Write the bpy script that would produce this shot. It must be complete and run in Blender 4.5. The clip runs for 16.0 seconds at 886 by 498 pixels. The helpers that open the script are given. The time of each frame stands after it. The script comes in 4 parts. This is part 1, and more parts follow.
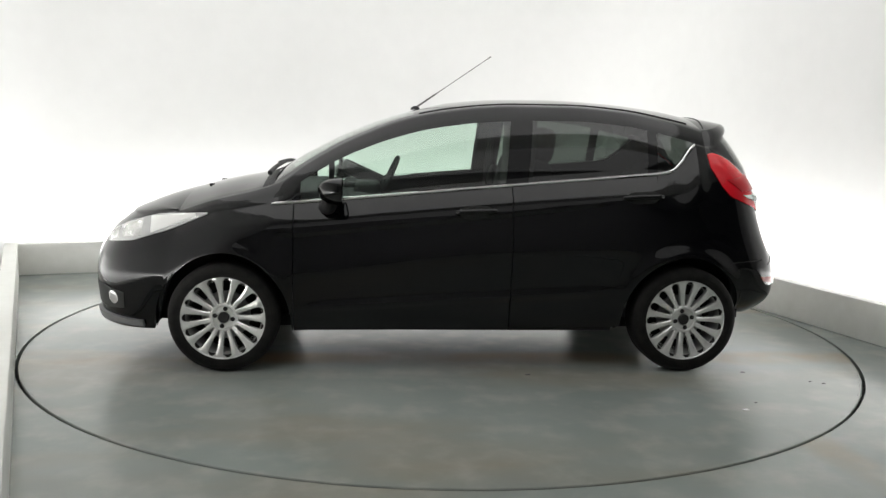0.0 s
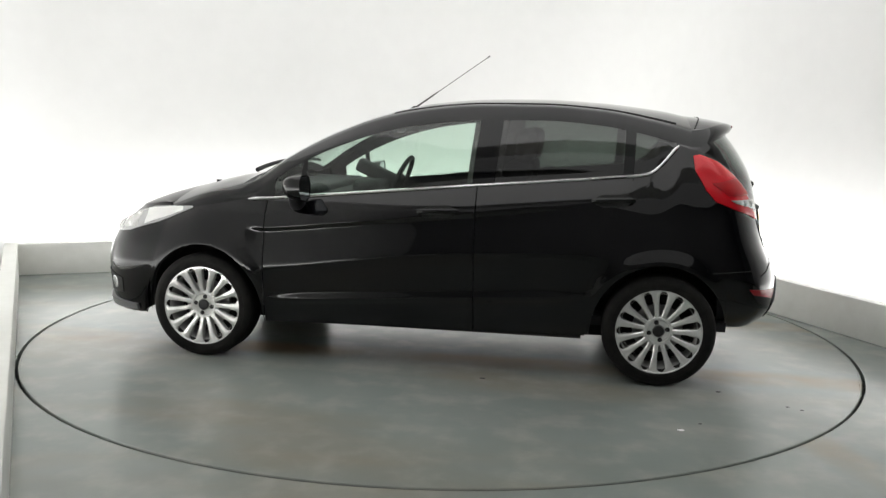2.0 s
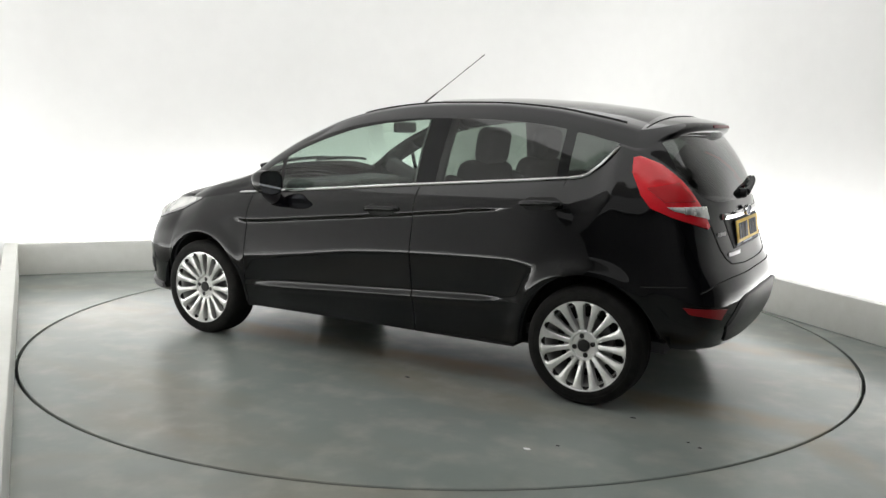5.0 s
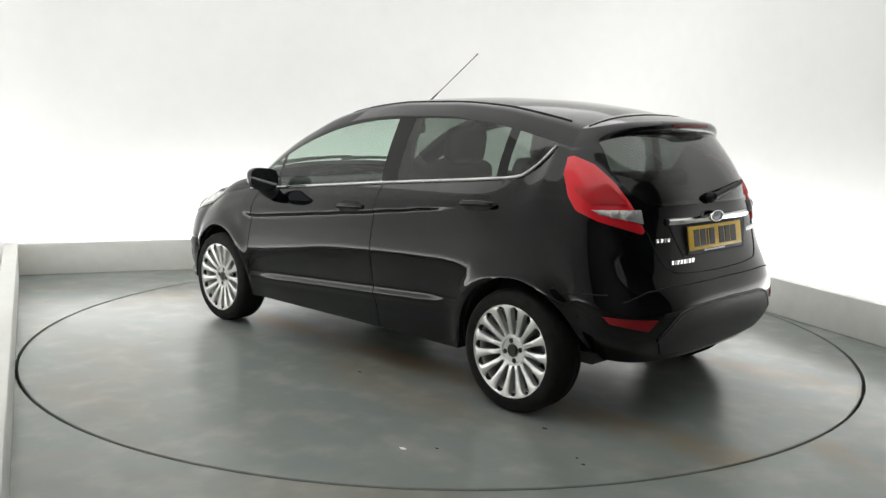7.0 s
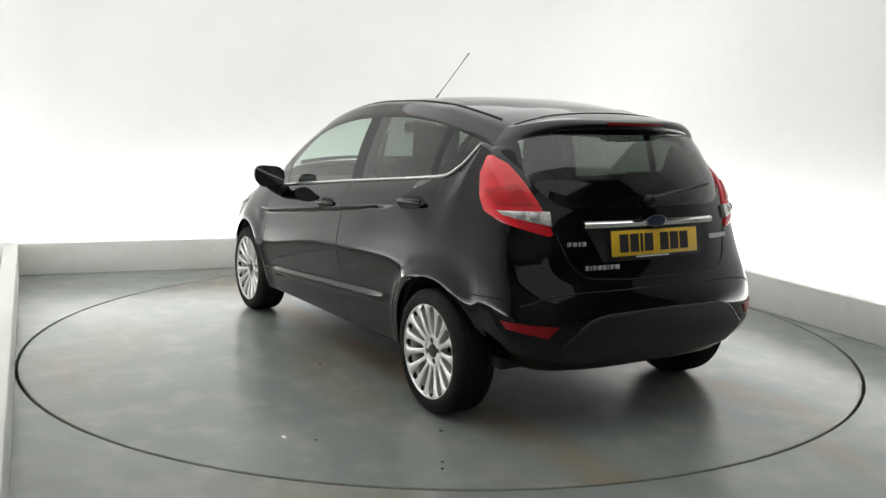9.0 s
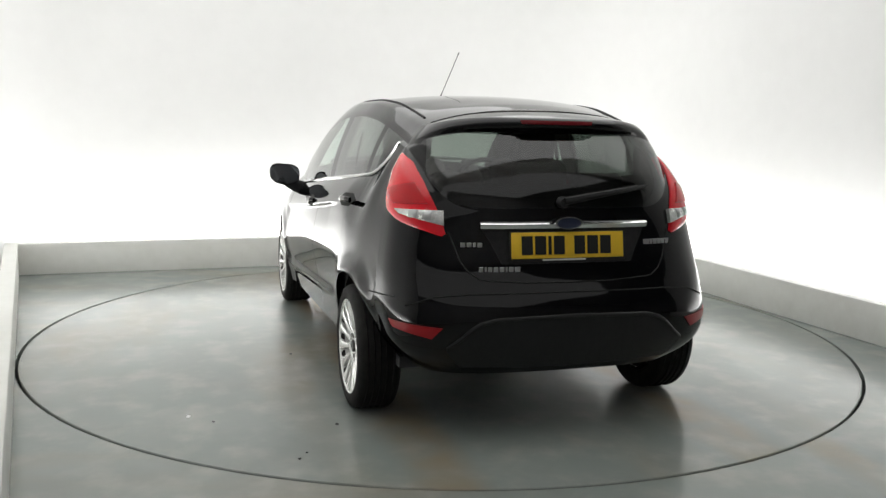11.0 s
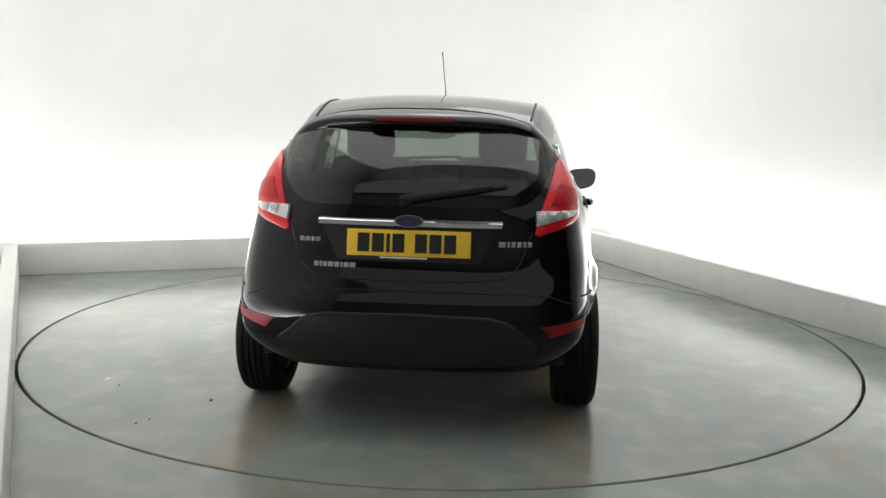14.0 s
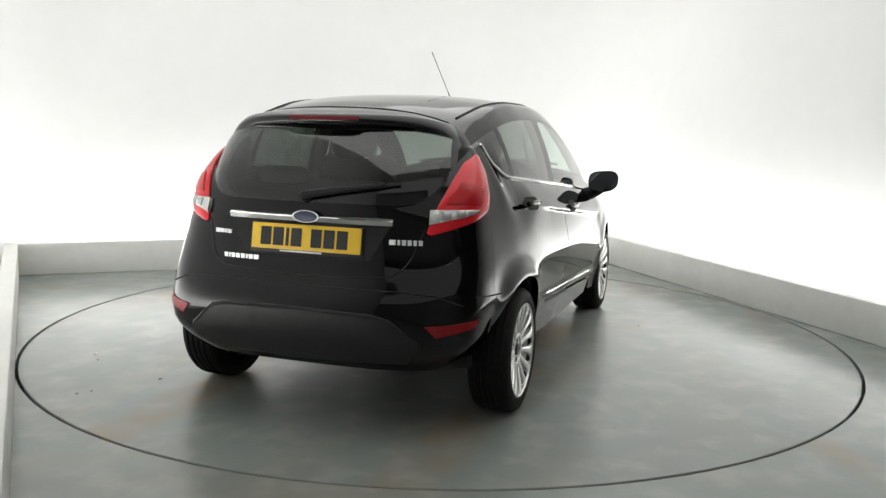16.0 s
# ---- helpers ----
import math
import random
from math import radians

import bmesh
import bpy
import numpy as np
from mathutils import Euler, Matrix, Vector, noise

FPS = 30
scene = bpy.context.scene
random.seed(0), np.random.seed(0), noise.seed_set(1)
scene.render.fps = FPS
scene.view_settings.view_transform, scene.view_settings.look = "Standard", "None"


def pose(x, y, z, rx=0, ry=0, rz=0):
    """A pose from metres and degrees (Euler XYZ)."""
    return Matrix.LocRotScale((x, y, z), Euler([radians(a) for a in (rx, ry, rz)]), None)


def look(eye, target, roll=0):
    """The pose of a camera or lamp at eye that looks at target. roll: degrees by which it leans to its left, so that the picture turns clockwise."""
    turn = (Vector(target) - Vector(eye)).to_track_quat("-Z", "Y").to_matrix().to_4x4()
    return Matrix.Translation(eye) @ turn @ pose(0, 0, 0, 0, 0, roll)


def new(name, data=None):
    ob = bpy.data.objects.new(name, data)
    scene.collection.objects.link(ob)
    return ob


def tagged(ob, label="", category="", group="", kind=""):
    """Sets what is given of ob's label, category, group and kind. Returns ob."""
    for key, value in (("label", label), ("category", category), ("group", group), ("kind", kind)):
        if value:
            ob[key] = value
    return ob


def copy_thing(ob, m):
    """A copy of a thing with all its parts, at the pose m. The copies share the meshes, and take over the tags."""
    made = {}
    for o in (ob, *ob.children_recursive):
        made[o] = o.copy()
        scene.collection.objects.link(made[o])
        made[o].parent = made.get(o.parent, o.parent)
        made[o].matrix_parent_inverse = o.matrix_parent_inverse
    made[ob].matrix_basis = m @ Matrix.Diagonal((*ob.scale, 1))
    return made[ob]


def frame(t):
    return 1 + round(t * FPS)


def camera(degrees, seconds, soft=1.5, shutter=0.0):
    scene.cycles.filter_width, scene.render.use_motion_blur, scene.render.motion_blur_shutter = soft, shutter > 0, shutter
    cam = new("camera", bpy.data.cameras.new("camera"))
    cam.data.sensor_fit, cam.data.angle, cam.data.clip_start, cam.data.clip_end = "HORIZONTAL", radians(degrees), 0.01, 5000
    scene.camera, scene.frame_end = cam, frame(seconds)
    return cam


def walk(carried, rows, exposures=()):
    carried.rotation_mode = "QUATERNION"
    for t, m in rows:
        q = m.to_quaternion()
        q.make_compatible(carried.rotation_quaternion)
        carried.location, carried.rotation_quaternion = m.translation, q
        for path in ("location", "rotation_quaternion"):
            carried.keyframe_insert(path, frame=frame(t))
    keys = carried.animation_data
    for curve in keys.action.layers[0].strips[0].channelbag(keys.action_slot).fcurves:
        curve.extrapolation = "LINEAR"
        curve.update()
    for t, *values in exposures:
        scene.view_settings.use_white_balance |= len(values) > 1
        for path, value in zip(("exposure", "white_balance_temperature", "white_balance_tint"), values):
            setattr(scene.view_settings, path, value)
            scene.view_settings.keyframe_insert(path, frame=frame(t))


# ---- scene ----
import collections
from mathutils.bvhtree import BVHTree

# ---- camera: it stands still ----
cam = camera(53.93, 16.0, soft=1.4)
EYE = (0.0, -5.4443, 1.3430)
AIM = (0.00035, -4.45501, 1.19723)
walk(cam, [(0.0, look(EYE, AIM, 1.323)), (16.0, look(EYE, AIM, 1.323))], exposures=[(0.0, 0.0), (16.0, 0.0)])


def heading(t):
    """The turntable's angle in degrees: a nearly even turn."""
    u = (t - 8.0) / 8.0
    return 128.758 + -56.952 * u + -0.719 * u * u + 0.257 * u ** 3


# ---- world and large lights ----
world = bpy.data.worlds.new("world")
world.use_nodes = True
scene.world = world
world.node_tree.nodes["Background"].inputs[0].default_value = (0.5, 0.52, 0.5, 1)
world.node_tree.nodes["Background"].inputs[1].default_value = 0.02

# the booth stands turned against the camera
TURN = 20.6
BOOTH = pose(0, 0, 0, 0, 0, TURN)


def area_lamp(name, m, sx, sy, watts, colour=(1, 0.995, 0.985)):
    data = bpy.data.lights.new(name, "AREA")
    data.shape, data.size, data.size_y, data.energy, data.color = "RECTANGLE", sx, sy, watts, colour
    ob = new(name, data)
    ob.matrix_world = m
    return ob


# wall washers in the trough behind the low upstand, and the luminous ceiling
area_lamp("trough_lamp_back", BOOTH @ look((0.0, 3.12, 0.10), (0.0, 3.32, 0.50)), 5.2, 0.12, 56)
area_lamp("trough_lamp_right", BOOTH @ look((2.935, 0.0, 0.10), (3.135, 0.0, 0.50)), 5.2, 0.12, 56)
area_lamp("trough_lamp_left", BOOTH @ look((-2.90, -0.3, 0.10), (-3.12, -0.3, 0.50)), 5.0, 0.12, 56)
area_lamp("ceiling_lamp", BOOTH @ pose(-0.05, 0.1, 3.395), 6.0, 6.4, 126)   # the whole ceiling is a dim luminous sheet

area_lamp("hall_fill_panel", pose(0, -5.8, 4.2), 9.0, 4.0, 44)   # unseen panel added on the open side to brighten tail and near floor


# ---- materials ----
def mat(name, colour, rough=0.5, metal=0.0, coat=0.0, spec=0.5):
    m = bpy.data.materials.new(name)
    m.use_nodes = True
    b = m.node_tree.nodes["Principled BSDF"]
    b.inputs["Base Color"].default_value = (*colour, 1)
    b.inputs["Roughness"].default_value = rough
    b.inputs["Metallic"].default_value = metal
    b.inputs["Coat Weight"].default_value = coat
    b.inputs["Coat Roughness"].default_value = 0.03
    b.inputs["Coat IOR"].default_value = 1.45
    b.inputs["Specular IOR Level"].default_value = spec
    return m


def vary(m, scale, low, high, rough=None, bump=0.0, bump_scale=200.0, detail=6.0):
    """Noise between two colours, with a second, finer scale, on m; roughness and bump besides."""
    nt = m.node_tree
    b = nt.nodes["Principled BSDF"]
    co = nt.nodes.new("ShaderNodeTexCoord")
    n1 = nt.nodes.new("ShaderNodeTexNoise")
    n1.inputs["Scale"].default_value, n1.inputs["Detail"].default_value = scale, detail
    n2 = nt.nodes.new("ShaderNodeTexNoise")
    n2.inputs["Scale"].default_value, n2.inputs["Detail"].default_value = scale * 9, 4
    add = nt.nodes.new("ShaderNodeMix")
    add.inputs[0].default_value = 0.3
    nt.links.new(co.outputs["Object"], n1.inputs["Vector"])
    nt.links.new(co.outputs["Object"], n2.inputs["Vector"])
    nt.links.new(n1.outputs["Fac"], add.inputs[2])
    nt.links.new(n2.outputs["Fac"], add.inputs[3])
    ramp = nt.nodes.new("ShaderNodeValToRGB")
    ramp.color_ramp.elements[0].position, ramp.color_ramp.elements[0].color = 0.35, (*low, 1)
    ramp.color_ramp.elements[1].position, ramp.color_ramp.elements[1].color = 0.65, (*high, 1)
    nt.links.new(add.outputs[0], ramp.inputs[0])
    nt.links.new(ramp.outputs[0], b.inputs["Base Color"])
    if rough:
        mr = nt.nodes.new("ShaderNodeMapRange")
        mr.inputs["From Min"].default_value, mr.inputs["From Max"].default_value = 0.35, 0.65
        mr.inputs["To Min"].default_value, mr.inputs["To Max"].default_value = rough
        nt.links.new(add.outputs[0], mr.inputs[0])
        nt.links.new(mr.outputs[0], b.inputs["Roughness"])
    if bump:
        n3 = nt.nodes.new("ShaderNodeTexNoise")
        n3.inputs["Scale"].default_value = bump_scale
        nt.links.new(co.outputs["Object"], n3.inputs["Vector"])
        bp = nt.nodes.new("ShaderNodeBump")
        bp.inputs["Strength"].default_value, bp.inputs["Distance"].default_value = bump, 0.002
        nt.links.new(n3.outputs["Fac"], bp.inputs["Height"])
        nt.links.new(bp.outputs[0], b.inputs["Normal"])
    return m


def pane_material(name, tint, gloss=1.0):
    """A thin pane: tinted see-through with a mirror-like gloss at its Fresnel weight."""
    m = bpy.data.materials.new(name)
    m.use_nodes = True
    nt = m.node_tree
    nt.nodes.clear()
    out = nt.nodes.new("ShaderNodeOutputMaterial")
    tr = nt.nodes.new("ShaderNodeBsdfTransparent")
    tr.inputs[0].default_value = (*tint, 1)
    gl = nt.nodes.new("ShaderNodeBsdfGlossy")
    gl.inputs["Roughness"].default_value = 0.02
    gl.inputs[0].default_value = (gloss, gloss, gloss, 1)
    lw = nt.nodes.new("ShaderNodeLayerWeight")
    lw.inputs[0].default_value = 0.5
    pw = nt.nodes.new("ShaderNodeMath")
    pw.operation, pw.inputs[1].default_value = "POWER", 4.0
    fr = nt.nodes.new("ShaderNodeMath")
    fr.operation, fr.inputs[1].default_value, fr.inputs[2].default_value = "MULTIPLY_ADD", 0.90, 0.07
    nt.links.new(lw.outputs["Facing"], pw.inputs[0])
    nt.links.new(pw.outputs[0], fr.inputs[0])
    mx = nt.nodes.new("ShaderNodeMixShader")
    nt.links.new(fr.outputs[0], mx.inputs[0])
    nt.links.new(tr.outputs[0], mx.inputs[1])
    nt.links.new(gl.outputs[0], mx.inputs[2])
    nt.links.new(mx.outputs[0], out.inputs[0])
    return m


WALL = vary(mat("white_wall_paint", (0.82, 0.82, 0.80), 0.75), 0.8, (0.80, 0.80, 0.79), (0.84, 0.84, 0.83), bump=0.1)
UPSTAND = vary(mat("upstand_paint", (0.72, 0.72, 0.69), 0.55), 1.5, (0.66, 0.66, 0.62), (0.75, 0.75, 0.72), bump=0.1)


def floor_paint(name, seed, tracks=False):
    """Worn grey-green floor paint: soft clouding, brown rubber smears, fine scuffs."""
    m = mat(name, (0.22, 0.24, 0.22), 0.24)
    nt = m.node_tree
    b = nt.nodes["Principled BSDF"]
    co = nt.nodes.new("ShaderNodeTexCoord")
    mp = nt.nodes.new("ShaderNodeMapping")
    mp.inputs["Location"].default_value = (seed, seed * 0.7, 0)
    nt.links.new(co.outputs["Object"], mp.inputs[0])

    def cloud(scale, detail, lo, hi, stretch=None):
        n = nt.nodes.new("ShaderNodeTexNoise")
        n.inputs["Scale"].default_value, n.inputs["Detail"].default_value = scale, detail
        src = mp
        if stretch:
            src = nt.nodes.new("ShaderNodeMapping")
            src.inputs["Scale"].default_value = stretch
            nt.links.new(mp.outputs[0], src.inputs[0])
        nt.links.new(src.outputs[0], n.inputs["Vector"])
        r = nt.nodes.new("ShaderNodeMapRange")
        r.interpolation_type = "SMOOTHSTEP"
        r.inputs["From Min"].default_value, r.inputs["From Max"].default_value = lo, hi
        nt.links.new(n.outputs["Fac"], r.inputs[0])
        return r

    def mixed(fac, weight, a, colour):
        w = nt.nodes.new("ShaderNodeMath")
        w.operation, w.inputs[1].default_value = "MULTIPLY", weight
        nt.links.new(fac.outputs[0], w.inputs[0])
        x = nt.nodes.new("ShaderNodeMix")
        x.data_type = "RGBA"
        nt.links.new(w.outputs[0], x.inputs[0])
        if isinstance(a, tuple):
            x.inputs[6].default_value = (*a, 1)
        else:
            nt.links.new(a, x.inputs[6])
        x.inputs[7].default_value = (*colour, 1)
        return x.outputs[2]
    c = mixed(cloud(0.8, 3, 0.3, 0.7), 1.0, (0.188, 0.216, 0.202), (0.220, 0.248, 0.232))
    c = mixed(cloud(0.9, 4, 0.45, 0.80, (0.55, 1.6, 1)), 0.70, c, (0.25, 0.210, 0.150))
    c = mixed(cloud(2.2, 8, 0.35, 0.85), 0.28, c, (0.30, 0.30, 0.28))
    c = mixed(cloud(5.0, 10, 0.42, 0.80), 0.50, c, (0.35, 0.345, 0.31))
    c = mixed(cloud(1.7, 9, 0.48, 0.85), 0.28, c, (0.13, 0.135, 0.12))
    if tracks:
        # brown rubber left where cars roll on, in two lanes
        sep = nt.nodes.new("ShaderNodeSeparateXYZ")
        nt.links.new(co.outputs["Object"], sep.inputs[0])
        last = sep.outputs[1]
        for op, val in (("ABSOLUTE", 0), ("SUBTRACT", 0.68), ("ABSOLUTE", 0)):
            ma = nt.nodes.new("ShaderNodeMath")
            ma.operation, ma.inputs[1].default_value = op, val
            nt.links.new(last, ma.inputs[0])
            last = ma.outputs[0]
        lane = nt.nodes.new("ShaderNodeMapRange")
        lane.interpolation_type = "SMOOTHSTEP"
        for k, v in (("From Min", 0.04), ("From Max", 0.20), ("To Min", 1.0), ("To Max", 0.0)):
            lane.inputs[k].default_value = v
        nt.links.new(last, lane.inputs[0])
        worn = cloud(1.3, 3, 0.34, 0.68)
        both = nt.nodes.new("ShaderNodeMath")
        both.operation = "MULTIPLY"
        nt.links.new(lane.outputs[0], both.inputs[0])
        nt.links.new(worn.outputs[0], both.inputs[1])
        c = mixed(both, 0.85, c, (0.250, 0.185, 0.105))
    else:
        sep = nt.nodes.new("ShaderNodeSeparateXYZ")
        turned = nt.nodes.new("ShaderNodeMapping")
        turned.vector_type = "POINT"
        turned.inputs["Location"].default_value = (-1.03, 0.0, 0.0)
        turned.inputs["Rotation"].default_value = (0, 0, radians(-17))
        nt.links.new(co.outputs["Object"], turned.inputs[0])
        nt.links.new(turned.outputs[0], sep.inputs[0])
        side = nt.nodes.new("ShaderNodeMath")
        side.operation = "ABSOLUTE"
        nt.links.new(sep.outputs[0], side.inputs[0])
        lane = nt.nodes.new("ShaderNodeMapRange")
        lane.interpolation_type = "SMOOTHSTEP"
        for k, v in (("From Min", 0.02), ("From Max", 0.16), ("To Min", 1.0), ("To Max", 0.0)):
            lane.inputs[k].default_value = v
        nt.links.new(side.outputs[0], lane.inputs[0])
        near = nt.nodes.new("ShaderNodeMapRange")
        near.inputs["From Min"].default_value, near.inputs["From Max"].default_value = -1.2, -1.7
        nt.links.new(sep.outputs[1], near.inputs[0])
        both = nt.nodes.new("ShaderNodeMath")
        both.operation = "MULTIPLY"
        nt.links.new(lane.outputs[0], both.inputs[0])
        nt.links.new(near.outputs[0], both.inputs[1])
        worn = nt.nodes.new("ShaderNodeMath")
        worn.operation = "MULTIPLY"
        nt.links.new(both.outputs[0], worn.inputs[0])
        nt.links.new(cloud(1.3, 4, 0.30, 0.66).outputs[0], worn.inputs[1])
        c = mixed(worn, 0.70, c, (0.250, 0.185, 0.105))
    nt.links.new(c, b.inputs["Base Color"])
    # polished and dusty patches
    dust = cloud(0.8, 2, 0.25, 0.75)
    sheen = nt.nodes.new("ShaderNodeMapRange")
    sheen.inputs["To Min"].default_value, sheen.inputs["To Max"].default_value = 0.20, 0.27
    nt.links.new(dust.outputs[0], sheen.inputs[0])
    nt.links.new(sheen.outputs[0], b.inputs["Roughness"])
    n3 = nt.nodes.new("ShaderNodeTexNoise")
    n3.inputs["Scale"].default_value = 25
    nt.links.new(mp.outputs[0], n3.inputs["Vector"])
    bp = nt.nodes.new("ShaderNodeBump")
    bp.inputs["Strength"].default_value, bp.inputs["Distance"].default_value = 0.05, 0.002
    nt.links.new(n3.outputs["Fac"], bp.inputs["Height"])
    nt.links.new(bp.outputs[0], b.inputs["Normal"])
    return m


FLOOR = floor_paint("grey_floor_paint", 3.0)
TABLE = floor_paint("turntable_paint", 11.0, tracks=True)
HALL = vary(mat("hall_box_grey", (0.6, 0.6, 0.6), 0.8), 0.7, (0.44, 0.44, 0.44), (0.50, 0.50, 0.50))
GAP = mat("dark_gap", (0.01, 0.011, 0.01), 0.8)
PAINT = mat("black_paint", (0.0015, 0.0016, 0.0022), 0.5, 0.0, 1.0, 0.0)
PAINT.node_tree.nodes["Principled BSDF"].inputs["Coat Roughness"].default_value = 0.035
PAINT.node_tree.nodes["Principled BSDF"].inputs["Coat IOR"].default_value = 1.47
TRIM = vary(mat("black_plastic", (0.012, 0.012, 0.013), 0.55, spec=0.3), 40, (0.009, 0.009, 0.010), (0.016, 0.016, 0.017), bump=0.3, bump_scale=900)
LINER = mat("wheel_well_liner", (0.006, 0.006, 0.006), 0.9)
CABIN = vary(mat("cabin_plastic", (0.02, 0.02, 0.022), 0.7), 12, (0.016, 0.016, 0.018), (0.026, 0.026, 0.028))
FABRIC = vary(mat("seat_fabric", (0.018, 0.018, 0.02), 0.9), 30, (0.012, 0.012, 0.014), (0.024, 0.024, 0.026), bump=0.4, bump_scale=500)
LINING = mat("headlining", (0.35, 0.34, 0.32), 0.9)
PILLAR = mat("pillar_trim", (0.06, 0.06, 0.058), 0.8)
CHROME = mat("chrome", (0.78, 0.78, 0.78), 0.12, 1.0)
ALLOY = vary(mat("silver_alloy", (0.82, 0.82, 0.81), 0.24, 0.65, 0.4), 30, (0.78, 0.78, 0.77), (0.86, 0.86, 0.85))
STEEL = mat("brake_steel", (0.25, 0.25, 0.25), 0.45, 1.0)
RUBBER = vary(mat("tyre_rubber", (0.02, 0.02, 0.02), 0.75, spec=0.2), 25, (0.006, 0.006, 0.006), (0.013, 0.012, 0.011), bump=0.3, bump_scale=400)
RED = mat("red_lens", (0.66, 0.010, 0.020), 0.22, 0.0, 0.6, 0.3)
LAMP_CORE = mat("inner_red_lens", (0.48, 0.008, 0.014), 0.3, 0.0, 0.4, 0.3)
RED_DARK = mat("dark_red_reflector", (0.28, 0.005, 0.010), 0.3, 0.0, 0.3, 0.3)
BRAKE = mat("brake_lamp_red", (0.16, 0.004, 0.008), 0.3, 0.0, 0.3, 0.3)
CLEAR = mat("clear_lamp_lens", (0.80, 0.80, 0.78), 0.18, 0.25, 1.0)
LAMP_BOWL = mat("lamp_bowl", (0.50, 0.50, 0.50), 0.25, 0.5, 1.0)
FACETS = vary(mat("faceted_lamp_lens", (0.6, 0.6, 0.58), 0.15, 0.5, 1.0), 22, (0.42, 0.42, 0.41), (0.88, 0.88, 0.85), rough=(0.08, 0.3), bump=0.6, bump_scale=90)
INSERT = vary(mat("bumper_plastic", (0.013, 0.013, 0.014), 0.42, spec=0.35), 40, (0.010, 0.010, 0.011), (0.015, 0.015, 0.016), bump=0.25, bump_scale=900)
LIP = mat("grey_lip_plastic", (0.16, 0.16, 0.165), 0.45)
YELLOW = vary(mat("yellow_plate", (0.85, 0.54, 0.03), 0.4), 20, (0.82, 0.52, 0.03), (0.88, 0.57, 0.04))
INK = mat("black_ink", (0.01, 0.01, 0.01), 0.5)
LETTER = mat("dull_chrome", (0.58, 0.58, 0.59), 0.28, 0.8)
BELT = mat("belt_webbing", (0.10, 0.10, 0.10), 0.8)
ROD = mat("aerial_steel", (0.12, 0.12, 0.12), 0.5, 0.5)
BLUE = mat("dark_blue_badge", (0.03, 0.04, 0.08), 0.35, 0.2, 0.3)
GREEN_PANE = pane_material("green_tinted_glass", (0.73, 0.84, 0.77))
DARK_PANE = pane_material("privacy_glass", (0.20, 0.23, 0.21))
REAR_PANE = pane_material("dark_privacy_glass", (0.18, 0.21, 0.19))
MIRROR = mat("mirror_glass", (0.45, 0.47, 0.50), 0.02, 1.0)


# ---- helpers ----
def link(name, verts, faces, material, parent=None, label="", smooth=True, sharp=35):
    me = bpy.data.meshes.new(name)
    me.from_pydata([tuple(v) for v in verts], [], faces)
    me.materials.append(material)
    if smooth:
        me.shade_smooth()
        me.set_sharp_from_angle(angle=radians(sharp))
    ob = new(name, me)
    if parent:
        ob.parent = parent
    if label:
        ob["label"] = label
    return ob


def part(name, bm, material, parent=None, label="", smooth=True):
    me = bpy.data.meshes.new(name)
    bmesh.ops.recalc_face_normals(bm, faces=bm.faces)
    bm.to_mesh(me)
    bm.free()
    me.materials.append(material)
    if smooth:
        me.shade_smooth()
        me.set_sharp_from_angle(angle=radians(35))
    ob = new(name, me)
    if parent:
        ob.parent = parent
    if label:
        ob["label"] = label
    return ob


def box(bm, cx, cy, cz, sx, sy, sz, bevel=0.0, m=None):
    geo = bmesh.ops.create_cube(bm, size=1.0)
    vs = geo["verts"]
    for v in vs:
        v.co = Vector((v.co.x * sx + cx, v.co.y * sy + cy, v.co.z * sz + cz))
    if bevel:
        es = list({e for v in vs for e in v.link_edges})
        r = bmesh.ops.bevel(bm, geom=es, offset=bevel, segments=3, profile=0.5, affect="EDGES")
        vs = list({v for f in r["faces"] for v in f.verts} | {v for v in vs if v.is_valid})
    if m:
        bmesh.ops.transform(bm, matrix=m, verts=vs)
    return vs


def grid_faces(nr, nc, flip=False, wrap=False):
    out = []
    for i in range(nr - 1):
        for j in range(nc if wrap else nc - 1):
            k = (j + 1) % nc
            f = (i * nc + j, i * nc + k, (i + 1) * nc + k, (i + 1) * nc + j)
            out.append(f[::-1] if flip else f)
    return out


def tube(pts, radius, n=8, flat=1.0, caps=True):
    """Verts and faces of a tube along pts."""
    pts = [Vector(p) for p in pts]
    rs = radius if isinstance(radius, (list, tuple)) else [radius] * len(pts)
    vs, fs = [], []
    for i, p in enumerate(pts):
        d = (pts[min(i + 1, len(pts) - 1)] - pts[max(i - 1, 0)]).normalized()
        a = d.cross(Vector((0, 0, 1)))
        a = a.normalized() if a.length > 1e-4 else Vector((1, 0, 0))
        b = a.cross(d)
        for k in range(n):
            q = 2 * math.pi * k / n
            vs.append(p + a * (rs[i] * math.cos(q) * flat) + b * (rs[i] * math.sin(q)))
    fs = grid_faces(len(pts), n, wrap=True)
    if caps:
        fs.append(tuple(range(n))[::-1])
        fs.append(tuple(range((len(pts) - 1) * n, len(pts) * n)))
    return vs, fs


def lathe(profile, n, axis_y=True):
    """Turn (radius, y) pairs round the y axis."""
    vs = []
    for r, y in profile:
        for k in range(n):
            q = 2 * math.pi * k / n
            vs.append((r * math.cos(q), y, r * math.sin(q)))
    return vs, grid_faces(len(profile), n, wrap=True)


def interp(x, xs, ys):
    return float(np.interp(x, xs, ys))


